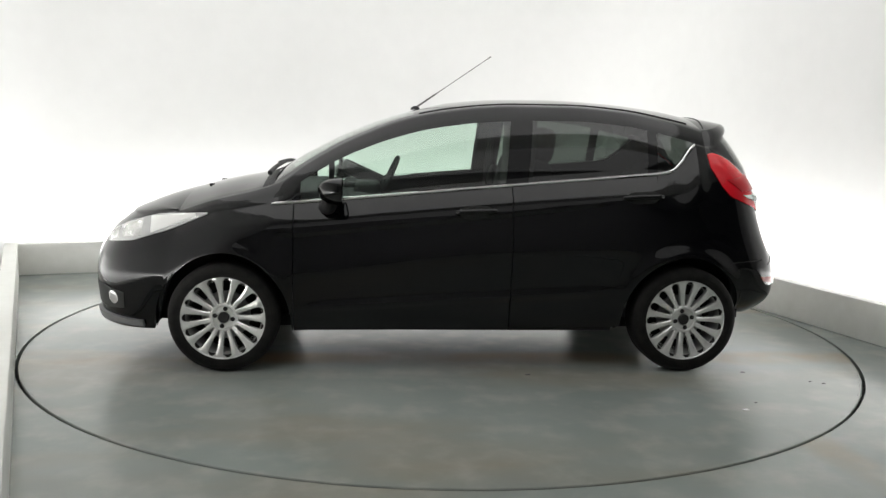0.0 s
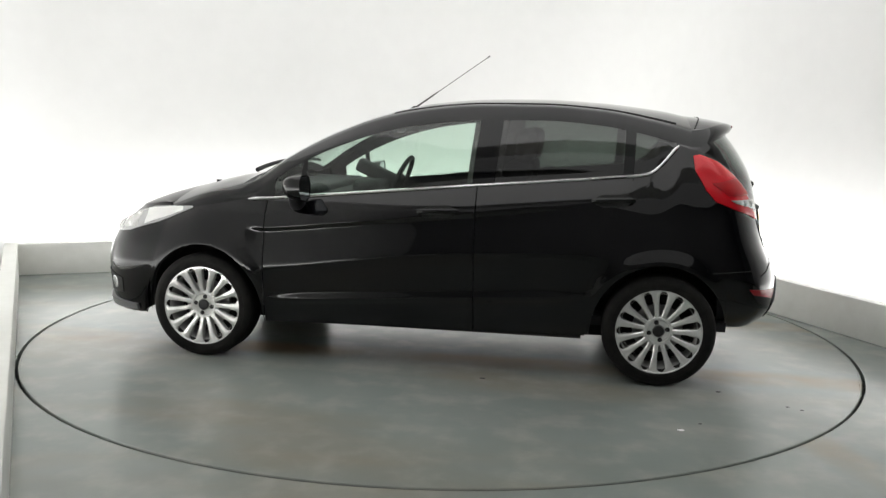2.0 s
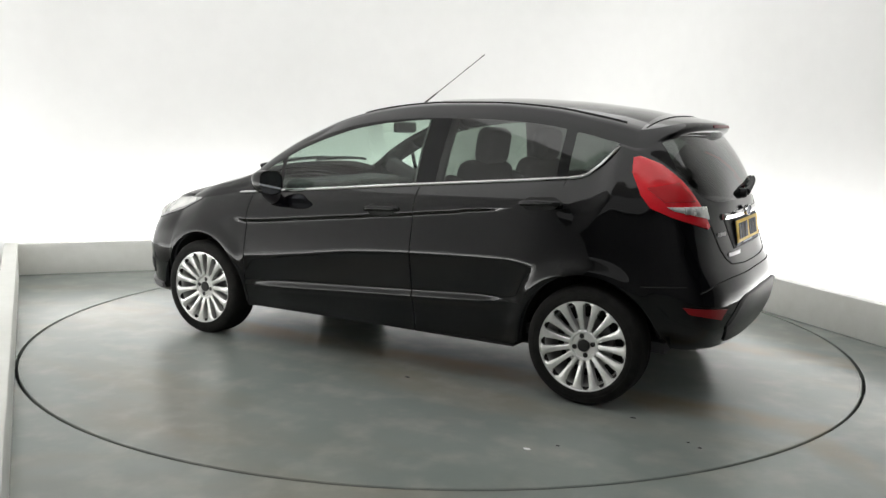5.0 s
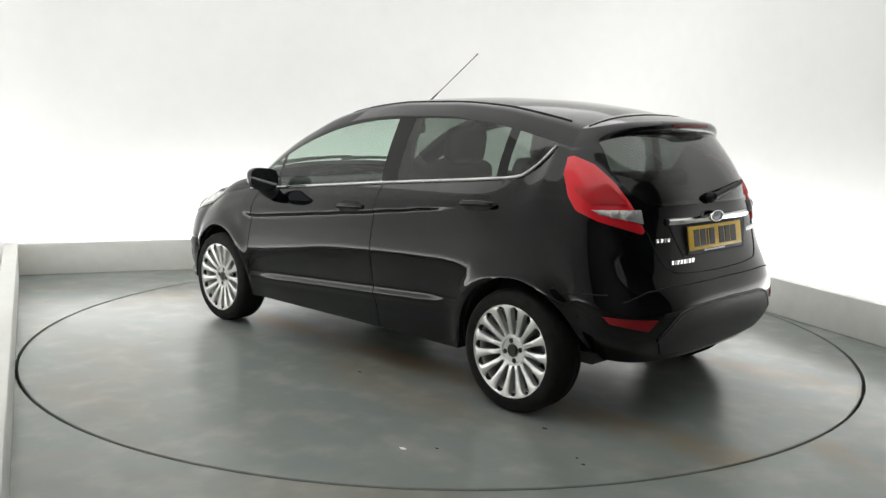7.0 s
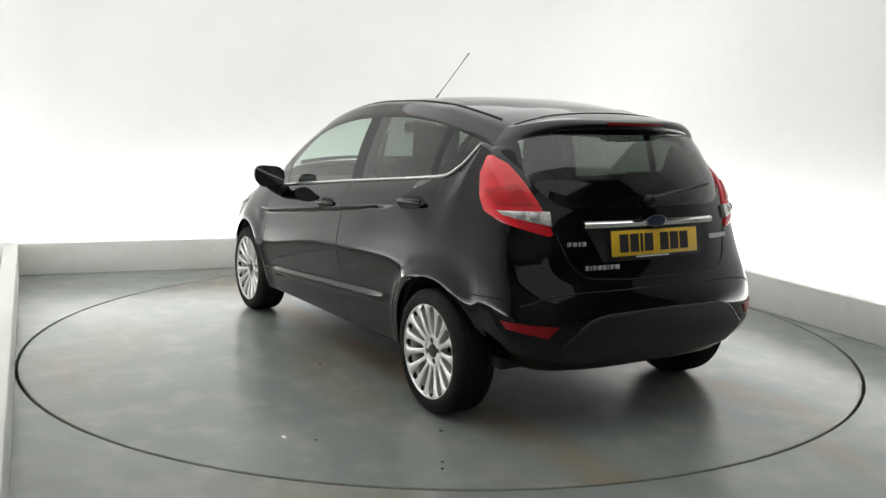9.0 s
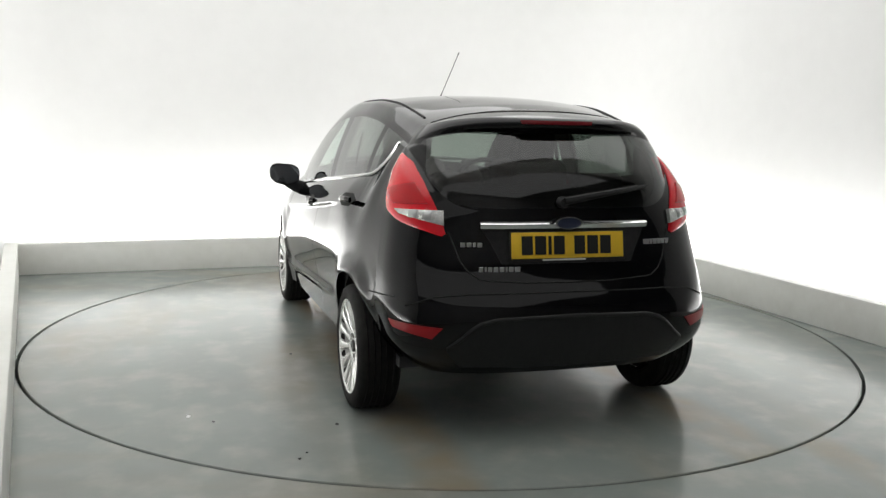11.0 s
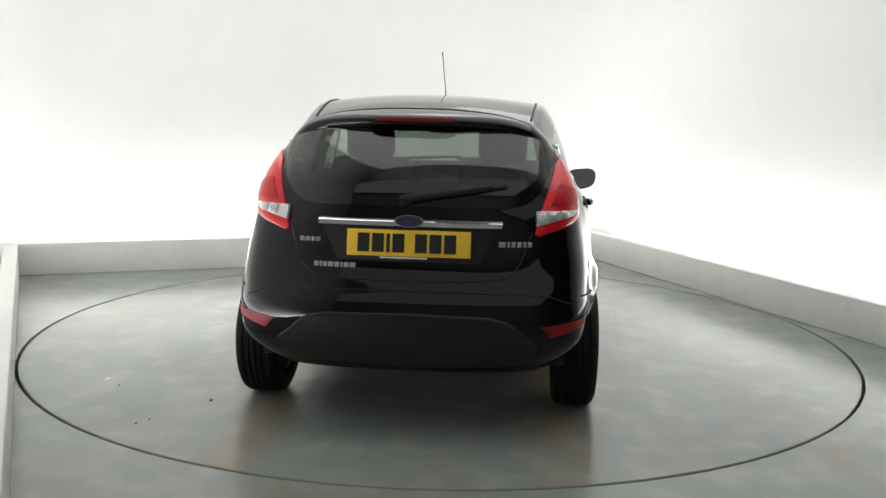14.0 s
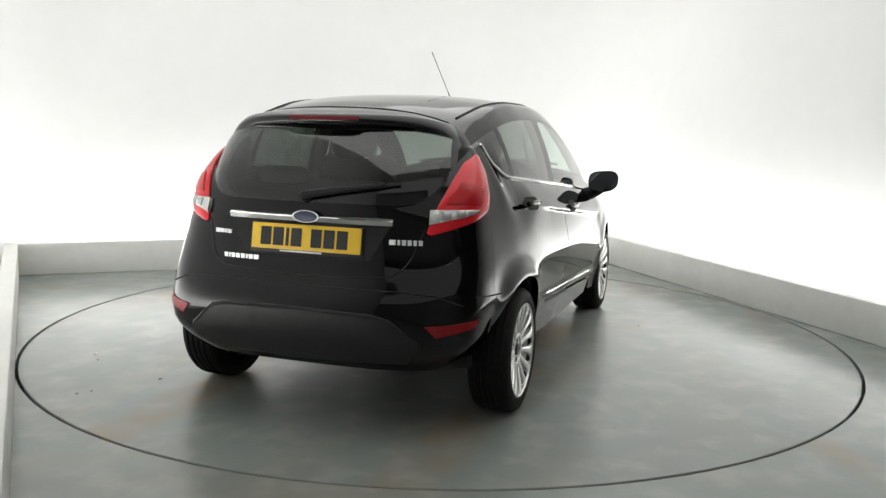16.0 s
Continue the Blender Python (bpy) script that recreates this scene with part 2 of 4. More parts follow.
def curve_through(xs, ys):
    """A smooth (Catmull-Rom, monotone x) function through the knots."""
    xs, ys = list(xs), list(ys)
    n = len(xs)
    d = [(ys[i + 1] - ys[i]) / (xs[i + 1] - xs[i]) for i in range(n - 1)]
    m = [d[0]] + [0 if d[i - 1] * d[i] <= 0 else 2 * d[i - 1] * d[i] / (d[i - 1] + d[i]) for i in range(1, n - 1)] + [d[-1]]

    def f(x):
        x = min(max(x, xs[0]), xs[-1])
        i = max(0, min(n - 2, int(np.searchsorted(xs, x, side="right")) - 1))
        h = xs[i + 1] - xs[i]
        t = (x - xs[i]) / h
        return ((2 * t ** 3 - 3 * t ** 2 + 1) * ys[i] + (t ** 3 - 2 * t ** 2 + t) * h * m[i]
                + (-2 * t ** 3 + 3 * t ** 2) * ys[i + 1] + (t ** 3 - t ** 2) * h * m[i + 1])
    return f


# ---- the booth ----
PIT_B, PIT_R = 2.742, 2.557        # inner faces of the upstand: back, right
LEFT_B = (-2.19, -3.2)
UP_H, UP_T = 0.262, 0.10


def floor():
    vs, fs = [], []
    n = 128
    ro = [2.4925, 3.6, 30.0]
    c = Vector((0.0019, 0.0788))
    for r in ro:
        for k in range(n):
            q = 2 * math.pi * k / n
            vs.append((c.x + r * math.cos(q), c.y + r * math.sin(q), 0.0))
    fs = grid_faces(3, n, wrap=True)
    for k in range(n):
        q = 2 * math.pi * k / n
        vs.append((c.x + ro[0] * math.cos(q), c.y + ro[0] * math.sin(q), -0.05))
    fs += [(k, (k + 1) % n, 3 * n + (k + 1) % n, 3 * n + k) for k in range(n)]
    ob = link("floor", vs, fs, FLOOR, smooth=False)
    tagged(ob, "grey painted concrete floor with faint stains", "floor", kind="structure")
    pit = link("floor_gap_bed", [(c.x + 2.6 * math.cos(2 * math.pi * k / n), c.y + 2.6 * math.sin(2 * math.pi * k / n), -0.05) for k in range(n)], [tuple(range(n))], GAP, smooth=False)
    tagged(pit, "dark bed under the turntable's gap", "floor", kind="structure")


def upstand_run(name, p, q, label):
    """A low wall from p to q (booth plan), its inner face on the line, behind it the trough."""
    p, q = Vector(p), Vector(q)
    d = (q - p).normalized()
    out = Vector((d.y, -d.x))
    bm = bmesh.new()
    ln = (q - p).length
    box(bm, ln / 2, UP_T / 2, UP_H / 2, ln, UP_T, UP_H, 0.006)
    bmesh.ops.transform(bm, matrix=BOOTH @ Matrix(((d.x, out.x, 0, p.x), (d.y, out.y, 0, p.y), (0, 0, 1, 0), (0, 0, 0, 1))), verts=bm.verts)
    return tagged(part(name, bm, UPSTAND), label, "low wall", kind="structure")


def walls():
    upstand_run("wall_low_back", (2.66, PIT_B), (-2.80, PIT_B), "low white upstand along the booth's back")
    upstand_run("wall_low_right", (PIT_R, -3.6), (PIT_R, PIT_B - 0.003), "low white upstand along the booth's side")
    upstand_run("wall_low_left", (-2.694, PIT_B - 0.003), LEFT_B, "low white upstand along the booth's side")
    # tall wall: one sheet with rounded corners and a cove to the ceiling, set back behind the trough
    back, right, left, rad = PIT_B + 0.58, PIT_R + 0.58, -3.24, 0.9
    plan = [(right, -3.6), (right, -2.0), (right, -0.5), (right, 1.0)]
    plan += [(right - rad + rad * math.cos(q), back - rad + rad * math.sin(q)) for q in np.linspace(0, math.pi / 2, 14)]
    plan += [(1.0, back), (-1.0, back)]
    plan += [(left + rad - rad * math.sin(q), back - rad + rad * math.cos(q)) for q in np.linspace(0, math.pi / 2, 14)]
    plan += [(left, 0.8), (left + 0.1, -0.6), (left + 0.28, -2.1), (left + 0.42, -3.3)]
    prof = [(0.0, 0.0), (0.0, 0.8), (0.0, 1.8), (0.0, 2.7)] + [(0.7 - 0.7 * math.cos(q), 2.7 + 0.7 * math.sin(q)) for q in np.linspace(0.1, math.pi / 2, 8)]
    vs = []
    pl = [Vector(p) for p in plan]
    for inn, z in prof:
        for i, p in enumerate(pl):
            d = (pl[min(i + 1, len(pl) - 1)] - pl[max(i - 1, 0)]).normalized()
            nin = Vector((-d.y, d.x))
            v = p + nin * min(inn, 0.65)
            vs.append(BOOTH @ Vector((v.x, v.y, z)))
    ob = link("wall_booth", vs, grid_faces(len(prof), len(plan)), WALL)
    so = ob.modifiers.new("thickness", "SOLIDIFY")
    so.thickness, so.offset = 0.1, 1.0
    tagged(ob, "seamless white curved booth wall", "wall", kind="structure")
    # ceiling
    bm = bmesh.new()
    box(bm, -0.05, -0.2, 3.46, 6.6, 7.4, 0.1, 0.0, BOOTH)
    tagged(part("ceiling", bm, WALL, smooth=False), "white booth ceiling", "ceiling", kind="structure")
    # unseen box added round the booth, for the paint to reflect
    bm = bmesh.new()
    box(bm, 0, -0.6, 2.2, 19, 15, 4.6)
    tagged(part("unseen_hall_box", bm, HALL, smooth=False), "unseen grey box closing in the booth", "wall", kind="structure")


def turntable():
    n = 128
    ring = lambda r, z: [(r * math.cos(2 * math.pi * k / n), r * math.sin(2 * math.pi * k / n), z) for k in range(n)]
    base = new("turntable", None)
    base.location = (0.0019, 0.0788, 0)
    vs = []
    for r, z in ((0.0, 0.0), (0.8, 0.0), (1.7, 0.0), (2.462, 0.0), (2.462, -0.045)):
        vs += ring(r, z)
    link("deck", vs, grid_faces(5, n, wrap=True), TABLE, base)
    link("edge_band", ring(2.4625, -0.02) + ring(2.4625, 0.0005) + ring(2.472, 0.0005) + ring(2.4765, -0.004) + ring(2.4765, -0.045), grid_faces(5, n, wrap=True), TABLE, base, "painted steel edge of the deck")
    return tagged(base, "grey painted round turntable flush with the floor", "turntable")


CHIPS = [(-1.347, 1.600, 0.010, WALL), (-1.60, 0.973, 0.008, GAP), (-1.957, 1.186, 0.006, GAP), (-1.90, 1.150, 0.005, GAP), (-0.39, 1.021, 0.008, GAP), (-1.443, 1.497, 0.006, GAP), (0.65, -1.19, 0.007, GAP)]


def floor_litter(table):
    """Chips of paint and dark crumbs lying on the turntable."""
    rng = random.Random(5)
    for k, (x, y, size, m) in enumerate(CHIPS):
        vs = []
        for z in (0.0006, 0.0026):
            for a in range(9):
                q = 2 * math.pi * a / 9
                r = size * (0.6 + 0.6 * rng.random())
                vs.append((x + r * math.cos(q) * 1.6, y + r * math.sin(q), z))
        fs = [tuple(range(9, 18))] + [(a, (a + 1) % 9, 9 + (a + 1) % 9, 9 + a) for a in range(9)]
        link("paint_chip" if m is WALL else "dark_crumb", vs, fs, m, table, smooth=False)


# ---- the car: side-view lines (x forward, y to its left, z up) ----
AX, AZ, AR = 1.2445, 0.287, 0.352          # axles, hub height, arch radius
Z_TOP = curve_through([-1.70, -1.55, -1.40, -1.238, -0.877, -0.556, -0.275, 0.0, 0.21, 0.39, 0.61, 0.84, 1.07, 1.27, 1.54, 1.71, 1.88],
                      [1.338, 1.368, 1.398, 1.430, 1.468, 1.480, 1.475, 1.452, 1.406, 1.352, 1.266, 1.148, 1.020, 0.983, 0.912, 0.852, 0.768])
Z_EDGE = curve_through([-1.38, -1.32, -1.20, -0.885, -0.57, -0.25, -0.10, 0.05, 0.207, 0.36, 0.51, 0.665, 0.82, 0.97, 1.10, 1.30, 1.50],
                       [1.322, 1.338, 1.365, 1.418, 1.436, 1.434, 1.424, 1.406, 1.377, 1.334, 1.272, 1.197, 1.105, 1.000, 0.955, 0.905, 0.835])
Z_WIN = curve_through([-1.38, -1.313, -1.047, -0.885, -0.568, -0.395, -0.10, 0.178, 0.361, 0.58, 0.75, 0.88, 0.97, 1.10, 1.30, 1.50],
                      [1.236, 1.252, 1.312, 1.337, 1.356, 1.354, 1.338, 1.297, 1.246, 1.160, 1.070, 0.985, 0.925, 0.905, 0.865, 0.800])
BELT_X = [-1.38, -1.313, -1.295, -1.233, -1.185, -1.148, -0.874, -0.267, 0.359, 0.601, 0.721, 0.90, 1.005, 1.10, 1.30, 1.50]
BELT_Z = [1.222, 1.242, 1.225, 1.149, 1.105, 1.088, 1.062, 1.009, 0.949, 0.926, 0.915, 0.899, 0.890, 0.874, 0.838, 0.770]


def Z_BELT(x):
    return interp(x, BELT_X, BELT_Z)


Y_EDGE = curve_through([-1.38, -1.2, -0.6, 0.0, 0.4, 0.8, 0.97, 1.2, 1.50], [0.530, 0.545, 0.575, 0.580, 0.590, 0.640, 0.670, 0.690, 0.640])
Y_WIN = curve_through([-1.38, -1.3, -1.0, -0.4, 0.2, 0.6, 0.97, 1.2, 1.50], [0.598, 0.602, 0.625, 0.640, 0.652, 0.684, 0.728, 0.735, 0.690])
Y_BELT = curve_through([-1.38, -1.31, -1.15, -0.87, -0.27, 0.36, 0.90, 1.2, 1.50], [0.616, 0.620, 0.704, 0.728, 0.752, 0.760, 0.750, 0.752, 0.710])
W_X = curve_through([-1.62, -1.45, -1.2445, -0.9, 0.0, 0.7, 1.0, 1.2445, 1.45, 1.62], [0.900, 0.930, 0.962, 0.984, 1.0, 0.997, 0.995, 0.985, 0.955, 0.910])


def bell(v, w):
    return math.exp(-(v / w) ** 2)


CREASE = curve_through([-1.7, -1.25, -1.06, -0.82, -0.28, 0.08, 0.45, 0.81, 1.25, 1.7], [0.57, 0.60, 0.640, 0.676, 0.660, 0.635, 0.585, 0.540, 0.52, 0.52])


def y_side(x, z):
    """Half width of the lower body: full at the crease, tucked in below it, leaning in above."""
    c = CREASE(x)
    v = z - c
    h = 0.5 * (v + math.sqrt(v * v + 0.00012))        # smooth max(v, 0)
    k = h - v                                        # smooth max(-v, 0)
    y = (0.862 - 0.014 * (1 - math.exp(-h / 0.08)) - 0.24 * h * h - 0.17 * k - 0.05 * k * k) * W_X(x)
    rise = min(1.0, max(0.0, (z - 0.64) / 0.34))
    y *= 1 - interp(x, [-1.62, -1.45, -1.25, -1.0, -0.6], [0.045, 0.030, 0.012, 0.0, 0.0]) * rise * rise * (3 - 2 * rise)
    if -1.05 < x < 1.0:
        fade = min(1.0, (1.0 - x) / 0.08, (x + 1.05) / 0.4)
        c2 = 0.350 + (0.79 - x) * 0.060              # ridge low on the doors
        y += 0.017 * max(0.0, min(1.0, (0.95 - abs(x)) / 0.3)) * bell(z - c2, 0.025)
        c3 = interp(x, [-1.0, -0.3, 0.83], [0.945, 0.860, 0.735])
        w = interp(x, [-1.0, -0.2, 0.9], [0.005, 0.007, 0.011])
        y += 0.013 * fade * (1 / (1 + math.exp(-(z - c3) / (0.3 * w))) - 1) * bell(min(0.0, z - c3), 0.10)
    for ax in (AX, -AX):
        r = math.hypot(x - ax, z - AZ)
        y += (0.026 if ax < 0 else 0.016) * bell(r - AR - 0.005, 0.055) * interp(x, [-1.60, -1.42], [0.0, 1.0])
    low = max(0.0, 0.45 - z)
    y -= interp(x, [-1.62, -1.45], [1.0, 0.0]) * (4.5 * low + 0.2) * low      # the bumper's lower corner is tucked in
    zb = Z_BELT(min(max(x, -1.38), 1.5))
    yb = Y_BELT(min(max(x, -1.38), 1.5))
    reach = interp(x, [-1.30, -0.95], [0.34, 0.17])
    s = (z - (zb - reach)) / reach
    if s > 0:
        s = min(1, s)
        y = y + (yb - y) * s * s * (0.65 + 0.35 * s)
    return y


def columns():
    """Columns of the body's side from front to rear: (group, bottom, belt x, window x, edge x)."""
    cols = []
    n = 30
    for i in range(n):                                # front wing with its arch
        f = i / (n - 1)
        if f < 0.06:
            b = (1.615, 0.215)
        elif f > 0.94:
            b = (0.885, 0.215)
        else:
            q = math.pi * (f - 0.06) / 0.88
            b = (AX + AR * math.cos(q), AZ + AR * math.sin(q) - 0.07 * (1 - math.sin(q)) * 0.6)
        e = 1.50 + (0.885 - 1.50) * f
        cols.append(("front_wing", b, e))
    for i in range(40):
        f = i / 39
        x = 0.879 + (-0.273 - 0.879) * f
        cols.append(("front_door", (x, 0.222), x))
    for i in range(30):
        f = i / 29
        cols.append(("rear_door", (-0.279 + (-0.868 + 0.279) * f, 0.228 + 0.01 * f), -0.279 + (-1.085 + 0.279) * f))
    n = 34
    for i in range(n):
        f = i / (n - 1)
        if f < 0.05:
            b = (-0.874, 0.24)
        elif f > 0.95:
            b = (-1.605, 0.285)
        else:
            q = math.pi * (f - 0.05) / 0.90
            b = (-AX + AR * math.cos(q), AZ + AR * math.sin(q) - 0.05 * (1 - math.sin(q)) * 0.6)
        cols.append(("rear_wing", b, -1.091 + (-1.38 + 1.091) * f))
    return cols


NB, NW, NE, NT = 72, 8, 5, 12              # rows: to the belt, window, frame, top


def build_side():
    """Rows x columns x 3 of the left half from sill to centreline."""
    cols = columns()
    P = np.zeros((NB + NW + NE + NT + 1, len(cols), 3))
    for j, (g, (bx, bz), tx) in enumerate(cols):
        zb, zw, ze = Z_BELT(tx), Z_WIN(tx), Z_EDGE(tx)
        zw = max(zw, zb + 0.004)
        ze = max(ze, zw + 0.02)
        for i in range(NB + 1):
            s = i / NB
            z = bz + (zb - bz) * s
            k = s ** 1.5 if g == "rear_wing" else s
            x = bx + (tx - bx) * k
            P[i, j] = (x, y_side(x, z), z)
        P[NB, j, 1] = Y_BELT(tx)
        yb, yw, ye = Y_BELT(tx), Y_WIN(tx), Y_EDGE(tx)
        lean = 0.035 * max(0, 1 - abs(tx + 0.4) / 1.0)
        for i in range(1, NW + 1):
            s = i / NW
            P[NB + i, j] = (tx - lean * s * (zw - zb) / 0.33, yb + (yw - yb) * s + 0.012 * math.sin(math.pi * s) * min(1, (zw - zb) / 0.3), zb + (zw - zb) * s)
        xw = P[NB + NW, j, 0]
        for i in range(1, NE + 1):
            s = i / NE
            P[NB + NW + i, j] = (xw, yw + (ye - yw) * s ** 1.3, zw + (ze - zw) * s)
        zc = Z_TOP(xw)
        for i in range(1, NT + 1):
            s = i / NT
            y = ye * (1 - s)
            P[NB + NW + NE + i, j] = (xw, y, ze + (zc - ze) * (1 - (y / ye) ** interp(xw, [0.0, 0.25, 0.95, 1.1], [2.3, 3.4, 3.4, 2.3])))
    return cols, P


REAR_X = curve_through([0.18, 0.25, 0.29, 0.34, 0.45, 0.53, 0.57, 0.61, 0.65, 0.69, 0.74, 0.80, 0.90, 0.96, 1.03, 1.10, 1.20, 1.30, 1.36],
                       [-1.76, -1.79, -1.82, -1.855, -1.893, -1.900, -1.894, -1.879, -1.858, -1.838, -1.819, -1.801, -1.782, -1.774, -1.759, -1.735, -1.684, -1.612, -1.558])
REAR_N = curve_through([0.2, 0.5, 0.7, 0.9, 1.05, 1.2, 1.36], [3.1, 3.1, 3.2, 3.3, 3.3, 2.6, 1.9])
FRONT_X = curve_through([0.15, 0.25, 0.35, 0.47, 0.57, 0.66, 0.72, 0.77, 0.80], [1.93, 2.02, 2.035, 2.045, 2.030, 1.985, 1.940, 1.88, 1.84])
NA = 48


def build_rear(P):
    """The tail: each row of the last column swept round the corner to the middle."""
    J = P[:NB + NW + NE + 1, -1]
    Q = np.zeros((len(J), NA + 1, 3))
    low = 0.288                                  # the bumper is cut higher in the middle
    zs = [low + (0.985 - low) * (i / NB) for i in range(NB + 1)]
    zmid = zs + [0.985 + (1.296 - 0.985) * (i + 1) / NW for i in range(NW)]
    lip = [(1.303, -1.620), (1.315, -1.640), (1.331, -1.652), (1.347, -1.654), (1.361, -1.638)]
    runs = [min(0.45, max(0.0, (P[i, -3, 1] - J[i, 1]) / max(0.01, P[i, -3, 0] - J[i, 0]))) for i in range(len(J))]
    runs = np.convolve(np.pad(runs, 12, mode="edge"), np.hanning(27)[1:-1] / np.hanning(27).sum(), mode="valid")
    for i, (xj, yj, zj) in enumerate(J):
        if i <= NB + NW:
            zc, xr = zmid[i], REAR_X(zmid[i])
        else:
            zc, xr = lip[i - NB - NW - 1]
        slope = runs[i] / yj
        for k in range(NA + 1):
            a = math.pi / 2 * (k / NA) ** 1.5
            w = math.sin(a)
            w = min(1.0, w * 1.12)
            w = w * w * (3 - 2 * w)
            z = zj + (zc - zj) * w
            n = REAR_N(z)
            f = max(w, min(1.0, max(0.0, (i - NB) / NW)) ** 2)
            xe = REAR_X(z) * (1 - f) + xr * f
            x = xj + (xe - xj) * math.sin(a) ** (2 / n)
            y = yj * math.cos(a) ** (2 / n)
            y *= 1 - 2.6 * max(0.0, 0.43 - z) ** 2 * w
            run = xj - x
            y *= 1 - slope * run * (1 - 0.5 * run / max(0.05, xj - xe))
            Q[i, k] = (x, y, z)
    # roof over the tail: from the spoiler's edge forward to the roof's last column
    T = np.zeros((NT + 1, NA + 1, 3))
    R = P[NB + NW + NE:, -1]
    for k in range(NA + 1):
        s = 1 - (Q[-1, k, 1] / max(1e-6, Q[-1, 0, 1]))
        f = min(1.0, s) * NT
        i0 = min(NT - 1, int(f))
        end = R[i0] + (R[i0 + 1] - R[i0]) * (f - i0)
        for i in range(NT + 1):
            u = i / NT
            v = Q[-1, k] + (end - Q[-1, k]) * u
            v[2] += 0.006 * math.sin(math.pi * u) * min(1, s * 3)
            T[i, k] = v
    return Q, T


def build_front(P):
    J = P[:NB + NW + NE + 1, 0]
    Q = np.zeros((len(J), NA + 1, 3))
    for i, (xj, yj, zj) in enumerate(J):
        zc = zj if zj < 0.7 else zj - 0.02 * (zj - 0.7) / 0.1
        for k in range(NA + 1):
            a = math.pi / 2 * k / NA
            s = math.sin(a)
            z = zj + (zc - zj) * s
            n = 2.5
            x = xj + (FRONT_X(min(z, 0.80)) - xj) * s ** (2 / n)
            y = yj * math.cos(a) ** (2 / n) * (1 - 0.12 * s * (1 - s))
            Q[i, k] = (x, y, z)
    T = np.zeros((NT + 1, NA + 1, 3))
    R = P[NB + NW + NE:, 0]
    for k in range(NA + 1):
        s = 1 - (Q[-1, k, 1] / max(1e-6, Q[-1, 0, 1]))
        f = min(1.0, s) * NT
        i0 = min(NT - 1, int(f))
        end = R[i0] + (R[i0 + 1] - R[i0]) * (f - i0)
        for i in range(NT + 1):
            u = i / NT
            v = Q[-1, k] + (end - Q[-1, k]) * u
            v[2] += 0.010 * math.sin(math.pi * u)
            T[i, k] = v
    return Q, T


BLEND = {}


def spot(v):
    return (round(v[0], 4), round(abs(v[1]), 4), round(v[2], 4))


def blend_normals(grids):
    """One shared normal for each place of the skin, so that neighbouring panels shade as one surface."""
    acc = collections.defaultdict(lambda: Vector((0, 0, 0)))
    for G in grids:
        nr, nc = G.shape[:2]
        for i in range(nr - 1):
            for j in range(nc - 1):
                q = [Vector(G[a]) for a in ((i, j), (i, j + 1), (i + 1, j + 1), (i + 1, j))]
                n = (q[2] - q[0]).cross(q[3] - q[1])
                mid = (q[0] + q[1] + q[2] + q[3]) / 4
                if n.dot(mid - Vector((max(-1.2, min(1.2, mid.x)), 0, 0.6))) < 0:
                    n = -n
                for k in {spot(v) for v in q}:
                    acc[k] += n
    for k, n in acc.items():
        if k[1] < 1e-4:
            n.y = 0
        if n.length > 0:
            BLEND[k] = n.normalized()


def shade_as_one(me):
    out = []
    own = [Vector(c.vector) for c in me.corner_normals]
    for p in me.polygons:
        for li in p.loop_indices:
            v = me.vertices[me.loops[li].vertex_index].co
            n = BLEND.get(spot(v))
            if n is not None:
                n = Vector((n.x, n.y if v.y >= 0 else -n.y, n.z))
                if n.dot(p.normal) < 0:
                    n = -n
            out.append(n if n is not None and n.dot(p.normal) > 0.80 else own[li])
    me.normals_split_custom_set(out)


def sheet(name, G, mask, material, parent, label="", mirror=False, both=False, thick=0.0, flip=False):
    """The quads of grid G where mask(i, j) holds, as one mesh; mirrored, or both halves."""
    nr, nc = G.shape[:2]
    used, vs, fs = {}, [], []

    def vid(i, j, s):
        key = (i, j, s)
        if s < 0 and abs(G[i, j, 1]) < 1e-6:
            key = (i, j, 1)
        if key not in used:
            used[key] = len(vs)
            vs.append((G[i, j, 0], G[i, j, 1] * key[2], G[i, j, 2]))
        return used[key]
    for s in ((1, -1) if both else ((-1,) if mirror else (1,))):
        for i in range(nr - 1):
            for j in range(nc - 1):
                if mask(i, j):
                    f = [vid(i, j, s), vid(i, j + 1, s), vid(i + 1, j + 1, s), vid(i + 1, j, s)]
                    f = [a for n_, a in enumerate(f) if a not in f[:n_]]
                    if len(f) > 2:
                        fs.append(tuple(f if (s > 0) != flip else f[::-1]))
    ob = link(name, vs, fs, material, parent, label, sharp=40)
    shade_as_one(ob.data)
    if thick:
        so = ob.modifiers.new("thickness", "SOLIDIFY")
        so.thickness, so.offset = thick, -1.0
    return ob


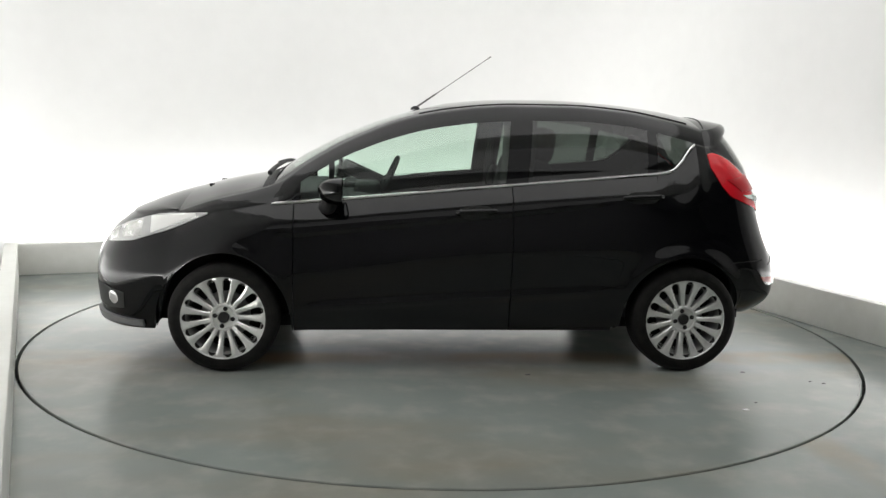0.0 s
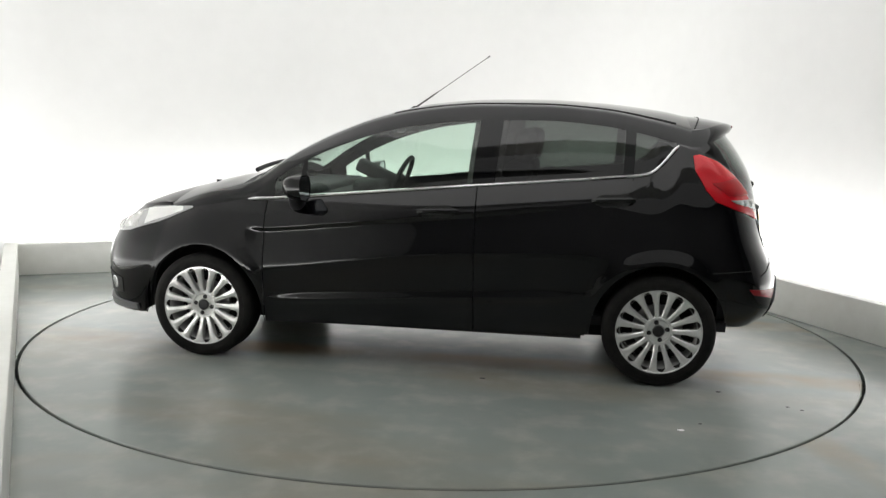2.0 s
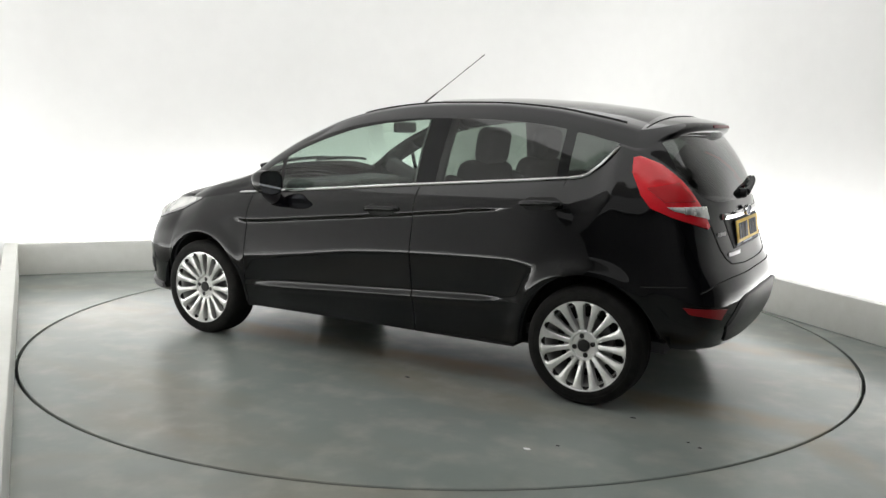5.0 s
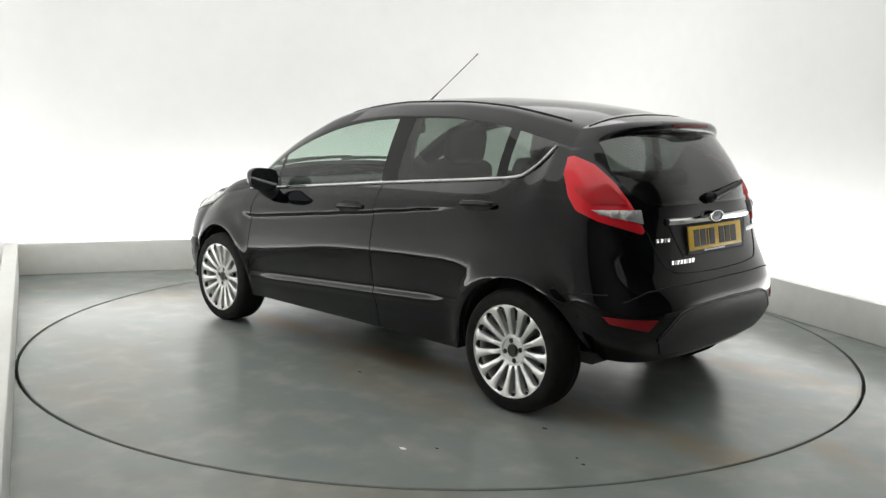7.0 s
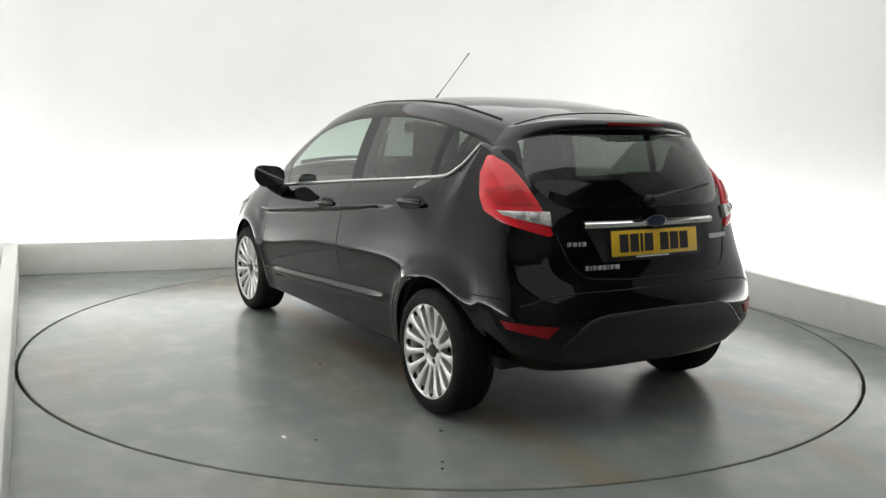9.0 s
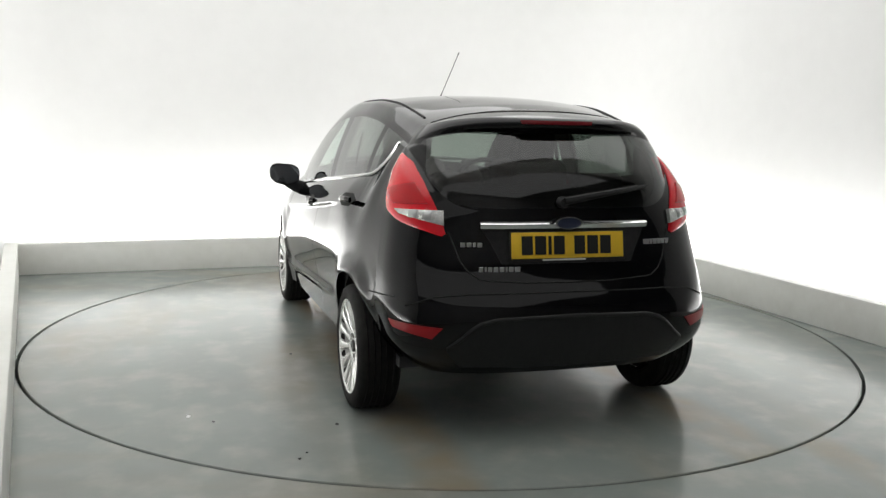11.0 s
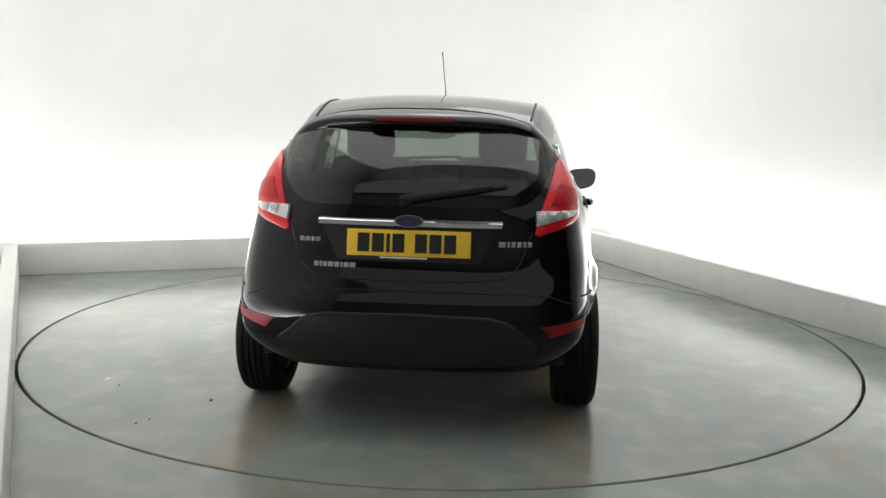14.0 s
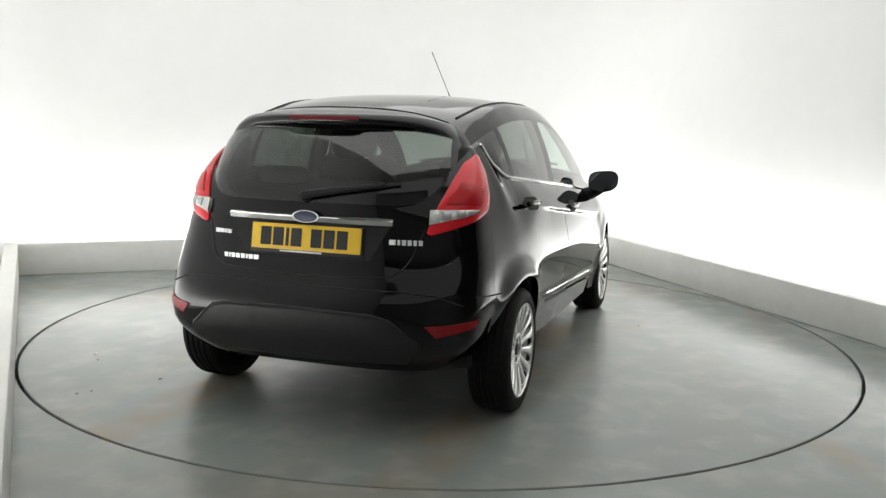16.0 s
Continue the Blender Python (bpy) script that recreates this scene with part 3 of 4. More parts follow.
# ---- the car: assembly ----
def make_wheel(parent):
    wheel = new("wheel", None)
    wheel.parent = parent
    R, w = 0.291, 0.0975
    prof = [(0.200, -0.080), (0.212, -0.094), (0.235, -0.099), (0.262, -0.097), (0.279, -0.088), (0.288, -0.074)]
    for y in (-0.060, -0.054, -0.030, -0.024, -0.003, 0.003, 0.024, 0.030, 0.054, 0.060):
        prof.append((R - (0.006 if y in (-0.054, -0.030, -0.003, 0.024, 0.054) else 0.0), y))
    prof += [(0.288, 0.074), (0.279, 0.088), (0.262, 0.097), (0.250, 0.0985), (0.2485, 0.0972), (0.235, 0.099), (0.219, 0.094), (0.205, 0.080), (0.200, 0.070)]
    vs, fs = lathe(prof, 72)
    link("tyre", vs, fs, RUBBER, wheel)
    bm = bmesh.new()
    # barrel with its lip
    vs, fs = lathe([(0.188, -0.080), (0.188, 0.030), (0.196, 0.060), (0.204, 0.078), (0.2115, 0.086), (0.2165, 0.0955), (0.2200, 0.0955), (0.2200, 0.091), (0.207, 0.072)], 72)
    bv = [bm.verts.new(v) for v in vs]
    for f in fs:
        bm.faces.new([bv[a] for a in f])
    n = 15
    for k in range(n):
        q = 2 * math.pi * (k + 0.5) / n
        ring = []
        for r, hw, y0, y1 in ((0.060, 0.0127, 0.034, 0.068), (0.078, 0.0150, 0.036, 0.072), (0.092, 0.0125, 0.038, 0.075), (0.140, 0.0142, 0.048, 0.083), (0.180, 0.0192, 0.058, 0.090), (0.199, 0.0225, 0.064, 0.092), (0.209, 0.0400, 0.068, 0.092), (0.2165, 0.0450, 0.070, 0.090)):
            for px, py in ((-hw, y0), (-hw * 0.92, y1 - 0.005), (-hw * 0.5, y1), (hw * 0.5, y1), (hw * 0.92, y1 - 0.005), (hw, y0)):
                ring.append(bm.verts.new((r * math.cos(q) - px * math.sin(q), py, r * math.sin(q) + px * math.cos(q))))
        for f in grid_faces(8, 6, wrap=True):
            bm.faces.new([ring[a] for a in f])
    vs, fs = lathe([(0.078, 0.034), (0.078, 0.066), (0.072, 0.0725), (0.062, 0.0715), (0.058, 0.066), (0.034, 0.066), (0.030, 0.062), (0.001, 0.062)], 40)
    bv = [bm.verts.new(v) for v in vs]
    for f in fs:
        bm.faces.new([bv[a] for a in f])
    part("rim", bm, ALLOY, wheel, "silver multi-spoke alloy rim")
    vs, fs = lathe([(0.029, 0.058), (0.029, 0.070), (0.025, 0.073), (0.0005, 0.0735)], 28)
    link("centre_cap", vs, fs, INK, wheel, "dark round centre cap")
    for k in range(4):
        q = math.pi / 2 * k + 0.2
        vs, fs = lathe([(0.0125, 0.058), (0.0125, 0.0672), (0.009, 0.069), (0.0005, 0.069)], 10)
        link("wheel_nut", [(v[0] + 0.047 * math.cos(q), v[1], v[2] + 0.047 * math.sin(q)) for v in vs], fs, TRIM, wheel)
    vs, fs = lathe([(0.05, 0.000), (0.128, 0.000), (0.130, -0.010), (0.128, -0.022), (0.05, -0.022)], 48)
    link("brake_disc", vs, fs, STEEL, wheel)
    vs, fs = lathe([(0.187, -0.070), (0.13, -0.050), (0.0005, -0.045)], 48)
    link("back_plate", vs, fs, LINER, wheel)
    return wheel


class Surface:
    """The body's outer skin, to lay trim and lamps on."""

    def __init__(self, grids):
        vs, fs = [], []
        for G in grids:
            nr, nc = G.shape[:2]
            for s in (1, -1):
                b = len(vs)
                vs += [Vector((p[0], p[1] * s, p[2])) for row in G for p in row]
                fs += [tuple(b + a for a in f) for f in grid_faces(nr, nc)]
        self.tree = BVHTree.FromPolygons(vs, fs)

    def meet(self, p, d):
        p, d = Vector(p), Vector(d).normalized()
        if abs(p.y) < 2e-4 and abs(d.y) < 1e-6:
            p.y = 2e-4
        loc, nor, _, _ = self.tree.ray_cast(p - d * 2.0, d)
        if loc is None:
            return p, -d
        return loc, (nor if nor.dot(d) < 0 else -nor)


def resample(pts, n):
    pts = [Vector(p) for p in pts]
    ls = [0.0]
    for a, b in zip(pts, pts[1:]):
        ls.append(ls[-1] + (b - a).length)
    out = []
    for i in range(n):
        t = ls[-1] * i / (n - 1)
        k = max(0, min(len(pts) - 2, int(np.searchsorted(ls, t, side="right")) - 1))
        out.append(pts[k].lerp(pts[k + 1], (t - ls[k]) / max(1e-9, ls[k + 1] - ls[k])))
    return out


def patch(name, top, bottom, d, material, parent, surf, label="", off=0.004, thick=0.012, nu=14, nv=8, dome=0.0):
    """A panel laid on the skin between two lines, seen along d, with edges of its own."""
    T, B = resample(top, nu), resample(bottom, nu)
    vs, back = [], []
    for j in range(nv):
        for i in range(nu):
            p = T[i].lerp(B[i], j / (nv - 1))
            loc, nor = surf.meet(p, d)
            e = math.sin(math.pi * i / (nu - 1)) * math.sin(math.pi * j / (nv - 1))
            vs.append(loc + nor * (off + dome * max(0.0, e) ** 0.5))
            back.append(loc - nor * thick)
    fs = grid_faces(nv, nu)
    m = len(vs)
    rim = [i for i in range(nu)] + [j * nu + nu - 1 for j in range(1, nv)] + [(nv - 1) * nu + i for i in range(nu - 2, -1, -1)] + [j * nu for j in range(nv - 2, 0, -1)]
    vs += [back[r] for r in rim]
    k = len(rim)
    fs += [(rim[a], rim[(a + 1) % k], m + (a + 1) % k, m + a) for a in range(k)]
    bm = bmesh.new()
    bv = [bm.verts.new(v) for v in vs]
    for f in fs:
        try:
            bm.faces.new([bv[a] for a in f])
        except ValueError:
            pass
    return part(name, bm, material, parent, label)


def car():
    car_ob = new("car", None)
    tagged(car_ob, "black five-door hatchback car with silver alloy wheels", "car")
    cols, P = build_side()
    Q, T = build_rear(P)
    F, FT = build_front(P)
    blend_normals([P, Q, T, F, FT])
    g = [c[0] for c in cols]
    tx = [c[2] for c in cols]
    top0 = NB + NW + NE
    mid = lambda j: 0.5 * (tx[j] + tx[j + 1])
    same = lambda j: g[j] == g[j + 1]
    PX = P[top0, :, 0]

    def window(j):
        x = mid(j)
        for nm, a, b in (("quarter_light", 0.70, 0.86), ("front_window", -0.235, 0.66), ("rear_window", -1.03, -0.375), ("rear_quarter_window", -1.30, -1.072)):
            if a < x < b:
                return nm
        return ""
    glass_top = lambda i, j: i > top0 and 0.235 < 0.5 * (PX[j] + PX[j + 1]) < 0.985
    panels = {}
    for mirror in (False, True):
        for nm in ("front_wing", "front_door", "rear_door", "rear_wing"):
            panels[nm, -1 if mirror else 1] = sheet(nm, P, lambda i, j: i < NB and g[j] == nm and same(j), PAINT, car_ob, mirror=mirror)
        for nm in ("quarter_light", "front_window", "rear_window", "rear_quarter_window"):
            ob = sheet(nm, P, lambda i, j: NB <= i < NB + NW and window(j) == nm, GREEN_PANE if nm in ("quarter_light", "front_window") else DARK_PANE, car_ob, mirror=mirror)
            ob.visible_shadow = False
        for nm, a, b in (("front_pillar", 0.86, 9), ("quarter_light_post", 0.66, 0.70), ("centre_pillar", -0.375, -0.235), ("window_post", -1.072, -1.03), ("rear_pillar", -9, -1.30)):
            sheet(nm, P, lambda i, j: NB <= i < NB + NW and a <= mid(j) <= b and not window(j), PAINT, car_ob, mirror=mirror)
        # inner lining of the doors and sides
        L = P.copy()
        L[:, :, 1] = np.maximum(0, L[:, :, 1] - 0.045)
        sheet("side_lining", L, lambda i, j: i < NB, CABIN, car_ob, mirror=mirror, flip=True)
    for mirror in (False, True):
        L = P.copy()
        L[:, :, 1] -= 0.03
        sheet("pillar_trim", L, lambda i, j: NB - 10 <= i < top0 and -0.40 < mid(j) < -0.21, PILLAR, car_ob, "dark grey inner pillar trim", mirror=mirror, thick=0.01)
    sheet("roof", P, lambda i, j: (NB + NW <= i < top0) or (i >= top0 and 0.5 * (PX[j] + PX[j + 1]) < 0.235) or (i == top0 and 0.5 * (PX[j] + PX[j + 1]) < 0.985), PAINT, car_ob, both=True)
    U = P.copy()
    U[:, :, 2] -= 0.025
    sheet("headlining", U, lambda i, j: i >= top0 + 1 and PX[j] < 0.2, LINING, car_ob, both=True, flip=True)
    ws = sheet("windscreen", P, glass_top, GREEN_PANE, car_ob, both=True)
    ws.visible_shadow = False
    sheet("cowl", P, lambda i, j: i >= top0 and 0.985 <= 0.5 * (PX[j] + PX[j + 1]) < 1.055, TRIM, car_ob, both=True)
    sheet("bonnet", P, lambda i, j: i >= top0 and 0.5 * (PX[j] + PX[j + 1]) >= 1.055, PAINT, car_ob, both=True)
    sheet("bonnet_front", FT, lambda i, j: True, PAINT, car_ob, both=True, flip=True)
    sheet("front_bumper", F, lambda i, j: True, PAINT, car_ob, both=True, flip=True)
    # tail
    kg, kt = 20, 25
    rg = sheet("rear_windscreen", Q, lambda i, j: NB <= i < NB + NW and j >= kg, REAR_PANE, car_ob, both=True)
    rg.visible_shadow = False
    zq = lambda i, j: Q[i:i + 2, j:j + 2, 2].mean()
    gate = lambda i, j: i < NB and zq(i, NA - 1) > 0.675 and j >= kt
    bump = lambda i, j: zq(i, NA - 1) < 0.64
    sheet("tailgate", Q, gate, PAINT, car_ob, both=True)
    sheet("rear_bumper", Q, bump, PAINT, car_ob, both=True)
    sheet("rear_panel", Q, lambda i, j: i < NB + NW and not gate(i, j) and not bump(i, j) and not (NB <= i and j >= kg), PAINT, car_ob, both=True)
    sheet("roof_spoiler", Q, lambda i, j: i >= NB + NW, PAINT, car_ob, both=True)
    sheet("rear_roof", T, lambda i, j: True, PAINT, car_ob, both=True)
    L = Q.copy()
    L[:, :, 0] += 0.05
    L[:, :, 1] *= 0.95
    sheet("tail_lining", L, lambda i, j: i < NB, CABIN, car_ob, both=True, flip=True)
    surf = Surface([P, Q, T, F, FT])

    # underside and wheel wells
    bm = bmesh.new()
    box(bm, 0.12, 0, 0.225, 2.9, 1.16, 0.06)
    box(bm, 0, 0, 0.235, 1.70, 1.52, 0.04)
    box(bm, -1.64, 0, 0.36, 0.24, 1.10, 0.05)
    box(bm, 1.68, 0, 0.25, 0.24, 1.10, 0.05)
    part("underbody", bm, LINER, car_ob, smooth=False)
    for sx in (AX, -AX):
        for sy in (1, -1):
            vs = []
            qs = np.linspace(-0.12, math.pi + (0.12 if sx > 0 else -0.03), 30)
            for r, y in ((AR + 0.004, 0.80), (AR + 0.012, 0.70), (AR + 0.012, 0.53), (0.05, 0.53)):
                # behind the rear wheels the liner follows the tucked bumper corner
                vs += [(sx + r * math.cos(q), sy * (min(y, 0.80 - 0.22 * max(0.0, -math.cos(q)) ** 3) if sx < 0 else y), AZ + r * math.sin(q)) for q in qs]
            link("wheel_well", vs, grid_faces(4, 30), LINER, car_ob)
    wheel = make_wheel(car_ob)
    wheel.matrix_basis = pose(AX, 0.746, 0.291)
    for x, y, rz in ((-AX, 0.744, 0), (AX, -0.746, 180), (-AX, -0.744, 180)):
        copy_thing(wheel, pose(x, y, 0.291, 0, 25 if rz == 0 else 10, rz))

    details(car_ob, surf, panels)
    cabin(car_ob)
    return car_ob


REAR = (1, 0, 0)


def details(c, surf, panels):
    # chrome line under the side windows, with its kick at the rear
    for s in (1, -1):
        pts = []
        for x in [1.0 - 0.05 * i for i in range(43)] + [-1.16, -1.185, -1.21, -1.233, -1.265, -1.295, -1.313]:
            pts.append(Vector((x, s * (Y_BELT(x) + 0.004), Z_BELT(x))))
        pts = resample(pts, 90)
        vs, fs = tube(pts, [0.004] + [0.0085] * 88 + [0.005], 8)
        link("chrome_strip", vs, fs, CHROME, c, "polished chrome waistline strip")
        side = (0, -s, 0)
        # door handles: a grip over a flat patch, matt black for the cup's shade
        for nm, hx, hz in (("front_door", -0.08, 0.868), ("rear_door", -0.985, 0.955)):
            door = panels[nm, s]
            t = [(hx + 0.11, s * 0.85, hz + 0.0), (hx + 0.06, s * 0.85, hz + 0.028), (hx - 0.06, s * 0.85, hz + 0.034), (hx - 0.11, s * 0.85, hz + 0.01)]
            b = [(hx + 0.11, s * 0.85, hz - 0.006), (hx + 0.06, s * 0.85, hz - 0.034), (hx - 0.06, s * 0.85, hz - 0.028), (hx - 0.11, s * 0.85, hz + 0.004)]
            patch("handle_cup", t, b, side, GAP, door, surf, off=0.002, thick=0.01)
            loc, _ = surf.meet((hx, s * 0.85, hz), side)
            pts = [(hx + 0.105, loc.y + s * 0.002, hz - 0.004), (hx + 0.085, loc.y + s * 0.014, hz), (hx, loc.y + s * 0.022, hz + 0.006), (hx - 0.085, loc.y + s * 0.016, hz + 0.008), (hx - 0.105, loc.y + s * 0.002, hz + 0.006)]
            vs, fs = tube(resample(pts, 16), 0.014, 10, flat=0.75)
            link("door_handle", vs, fs, PAINT, door)
        # door mirror
        mirror_at(c, s)
        # tail lamp, its clear lower segment and the low reflector
        d = Vector((0.72, -s * 0.69, 0))
        inner = [(-1.400, s * 0.612, 1.197), (-1.490, s * 0.585, 1.160), (-1.580, s * 0.560, 1.085), (-1.652, s * 0.548, 1.010), (-1.706, s * 0.541, 0.945), (-1.742, s * 0.534, 0.876)]
        outer = [(-1.380, s * 0.628, 1.190), (-1.425, s * 0.702, 1.117), (-1.495, s * 0.752, 1.020), (-1.545, s * 0.761, 0.962), (-1.635, s * 0.728, 0.922), (-1.740, s * 0.552, 0.866)]
        lamp = patch("tail_lamp", inner, outer, d, RED, c, surf, "red tail lamp lens", off=0.006, nu=30, nv=12, dome=0.010)
        patch("reversing_lamp", [(-1.722, s * 0.546, 0.968), (-1.610, s * 0.735, 0.968)], [(-1.742, s * 0.549, 0.908), (-1.640, s * 0.722, 0.950)], d, FACETS, lamp, surf, "clear faceted lower segment of the tail lamp", off=0.0165, nu=14, nv=6, dome=0.003)
        patch("brake_segment", [(-1.575, s * 0.60, 1.075), (-1.50, s * 0.715, 1.050)], [(-1.668, s * 0.585, 0.992), (-1.58, s * 0.715, 0.988)], d, LAMP_CORE, lamp, surf, off=0.0185, nu=10, nv=6, dome=0.002)
        for u in (0.30, 0.62):
            p = Vector((-1.725, s * 0.556, 0.938)).lerp(Vector((-1.630, s * 0.716, 0.957)), u)
            r = 0.018
            patch("reversing_bulb", [p + Vector((-0.5 * r, -s * 0.9 * r, r)), p + Vector((0.5 * r, s * 0.9 * r, 0.8 * r))], [p + Vector((-0.5 * r, -s * 0.9 * r, -0.9 * r)), p + Vector((0.5 * r, s * 0.9 * r, -0.8 * r))], d, LAMP_BOWL, lamp, surf, off=0.021, nu=8, nv=6, dome=0.004)
        patch("rear_reflector", [(-1.74, s * 0.775, 0.522), (-1.85, s * 0.565, 0.504)], [(-1.75, s * 0.755, 0.492), (-1.86, s * 0.62, 0.458)], (0.9, -s * 0.43, 0), RED_DARK, c, surf, "dark red bumper reflector", off=0.006, nu=12, nv=5)
        # headlamp: dark bowl, bright reflectors, indicator
        hd = (-0.6, -s * 0.8, 0)
        head = patch("headlamp", [(1.90, s * 0.44, 0.690), (1.78, s * 0.56, 0.765), (1.62, s * 0.66, 0.815), (1.33, s * 0.73, 0.836)],
              [(1.90, s * 0.56, 0.655), (1.74, s * 0.72, 0.680), (1.56, s * 0.745, 0.735), (1.33, s * 0.74, 0.830)], hd, LAMP_BOWL, c, surf, "clear headlamp with bright reflectors", off=0.005, nu=24, nv=8, dome=0.004)
        patch("main_reflector", [(1.80, s * 0.56, 0.750), (1.70, s * 0.64, 0.785)], [(1.80, s * 0.67, 0.690), (1.68, s * 0.73, 0.705)], hd, FACETS, head, surf, off=0.010, nu=10, nv=8, dome=0.012)
        patch("dip_reflector", [(1.88, s * 0.48, 0.705), (1.82, s * 0.54, 0.735)], [(1.88, s * 0.58, 0.670), (1.82, s * 0.65, 0.682)], hd, FACETS, head, surf, off=0.010, nu=10, nv=8, dome=0.010)
        patch("indicator_lens", [(1.66, s * 0.66, 0.800), (1.40, s * 0.72, 0.828)], [(1.64, s * 0.74, 0.722), (1.40, s * 0.74, 0.808)], hd, CLEAR, head, surf, off=0.009, nu=14, nv=6, dome=0.005)
        patch("front_lip", [(1.98, s * 0.42, 0.285), (1.85, s * 0.64, 0.275), (1.66, s * 0.74, 0.262)], [(1.98, s * 0.42, 0.245), (1.85, s * 0.64, 0.235), (1.66, s * 0.74, 0.232)], (-0.75, -s * 0.66, 0), LIP, c, surf, "grey plastic front lip", off=0.018, nu=16, nv=5)
        fd = (-0.75, -s * 0.66, 0)
        recess = patch("fog_lamp_recess", [(1.98, s * 0.46, 0.435), (1.86, s * 0.62, 0.430), (1.74, s * 0.70, 0.405)], [(1.98, s * 0.46, 0.315), (1.86, s * 0.62, 0.312), (1.76, s * 0.70, 0.318)], fd, GAP, c, surf, off=0.003, nu=14, nv=8)
        p = Vector((1.815, s * 0.655, 0.372))
        ring = [Vector((0.60 * 0.036 * math.sin(q), -s * 0.80 * 0.036 * math.sin(q), 0.036 * math.cos(q))) for q in np.linspace(-math.pi / 2 + 0.05, math.pi / 2 - 0.05, 9)]
        patch("fog_lamp", [p + v for v in ring], [p + Vector((v.x, v.y, -v.z)) for v in ring], fd, LAMP_BOWL, recess, surf, "round clear fog lamp", off=0.007, nu=9, nv=8, dome=0.003)
        # black ditch strip along the roof
        pts = []
        for x in np.linspace(0.22, -1.30, 30):
            loc, nor = surf.meet((x, s * (Y_EDGE(x) - 0.035), 1.4), (0, 0, -1))
            pts.append(loc + nor * 0.001)
        vs, fs = tube(pts, 0.006, 6)
        link("roof_strip", vs, fs, TRIM, c)
    # lower rear bumper insert
    top = [(0.545, 0.418), (0.505, 0.446), (0.455, 0.492), (0.415, 0.520), (0.34, 0.538), (0.0, 0.545)]
    insert = patch("bumper_insert", [(-1.9, y, z) for y, z in top] + [(-1.9, -y, z) for y, z in top[-2::-1]],
          [(-1.9, 0.545, 0.408), (-1.9, 0.48, 0.335), (-1.9, 0, 0.318), (-1.9, -0.48, 0.335), (-1.9, -0.545, 0.408)], REAR, INSERT, c, surf, "black grained plastic bumper insert", off=0.008, nu=60, nv=12)
    # rolled edge round the insert's top
    edge = []
    for p in resample([(-1.9, y, z) for y, z in top] + [(-1.9, -y, z) for y, z in top[-2::-1]], 70):
        loc, nor = surf.meet(p, REAR)
        edge.append(loc + nor * 0.003)
    vs, fs = tube(edge, [0.004] + [0.009] * 68 + [0.004], 8)
    link("insert_edge", vs, fs, INSERT, insert)
    # number plate in its panel, chrome bar, badges as plain shapes
    patch("plate_recess", [(-1.85, 0.375, 0.898), (-1.85, -0.375, 0.898)], [(-1.85, 0.300, 0.755), (-1.85, -0.300, 0.755)], REAR, TRIM, c, surf, off=0.003, nu=16, nv=6)
    bm = bmesh.new()
    box(bm, 0, 0, 0, 0.006, 0.52, 0.111, 0.002)
    m = Matrix.Translation((-1.806, 0, 0.832)) @ Matrix.Rotation(radians(9), 4, "Y")
    plate = part("number_plate", bm, YELLOW, c, "yellow rear number plate")
    plate.matrix_basis = m
    bm = bmesh.new()
    box(bm, 0.004, 0, -0.004, 0.006, 0.535, 0.128, 0.002)
    part("plate_surround", bm, INK, plate)
    bm = bmesh.new()
    box(bm, -0.0005, 0.02, -0.0615, 0.002, 0.20, 0.007)
    part("surround_bar", bm, UPSTAND, plate, smooth=False)
    y = 0.215
    for w in (0.05, 0.05, 0.014, 0.05, 0, 0.05, 0.05, 0.05):
        if w:
            bm = bmesh.new()
            box(bm, -0.0042, y - w / 2, 0, 0.002, w, 0.079)
            part("plate_bar", bm, INK, plate, smooth=False)
            y -= w + 0.011
        else:
            y -= 0.034
    spots = []
    for k in range(33):
        yy = 0.388 - 0.776 * k / 32
        loc, nor = surf.meet((-1.85, yy, 0.917), REAR)
        spots.append((loc, nor))
    bm = bmesh.new()
    ring = []
    for loc, nor in spots:
        for dz, o in ((-0.017, 0.0), (-0.015, 0.016), (0.004, 0.022), (0.013, 0.010), (0.014, 0.0)):
            ring.append(bm.verts.new((loc.x - o, loc.y, loc.z + dz)))
    for f in grid_faces(33, 5):
        bm.faces.new([ring[a] for a in f])
    bm.faces.new(ring[:5])
    bm.faces.new(ring[-5:])
    part("chrome_bar", bm, CHROME, c, "chrome tailgate bar")
    loc, _ = surf.meet((-1.85, 0, 0.925), REAR)
    vs, fs = lathe([(1.0, 0.0), (1.0, 0.8), (0.9, 1.0), (0.86, 0.9), (0.001, 1.0)], 40)
    badge = link("oval_badge", [(-v[1] * 0.016, v[0] * 0.058, v[2] * 0.024) for v in vs], fs, BLUE, c, "dark blue oval badge")
    badge.location = (loc.x - 0.012, 0, 0.925)
    vs, fs = lathe([(1.0, 0.0), (1.08, 0.6), (1.05, 1.15), (0.93, 1.15), (0.90, 0.9)], 40)
    link("badge_rim", [(-v[1] * 0.016, v[0] * 0.060, v[2] * 0.0255) for v in vs], fs, CHROME, badge)
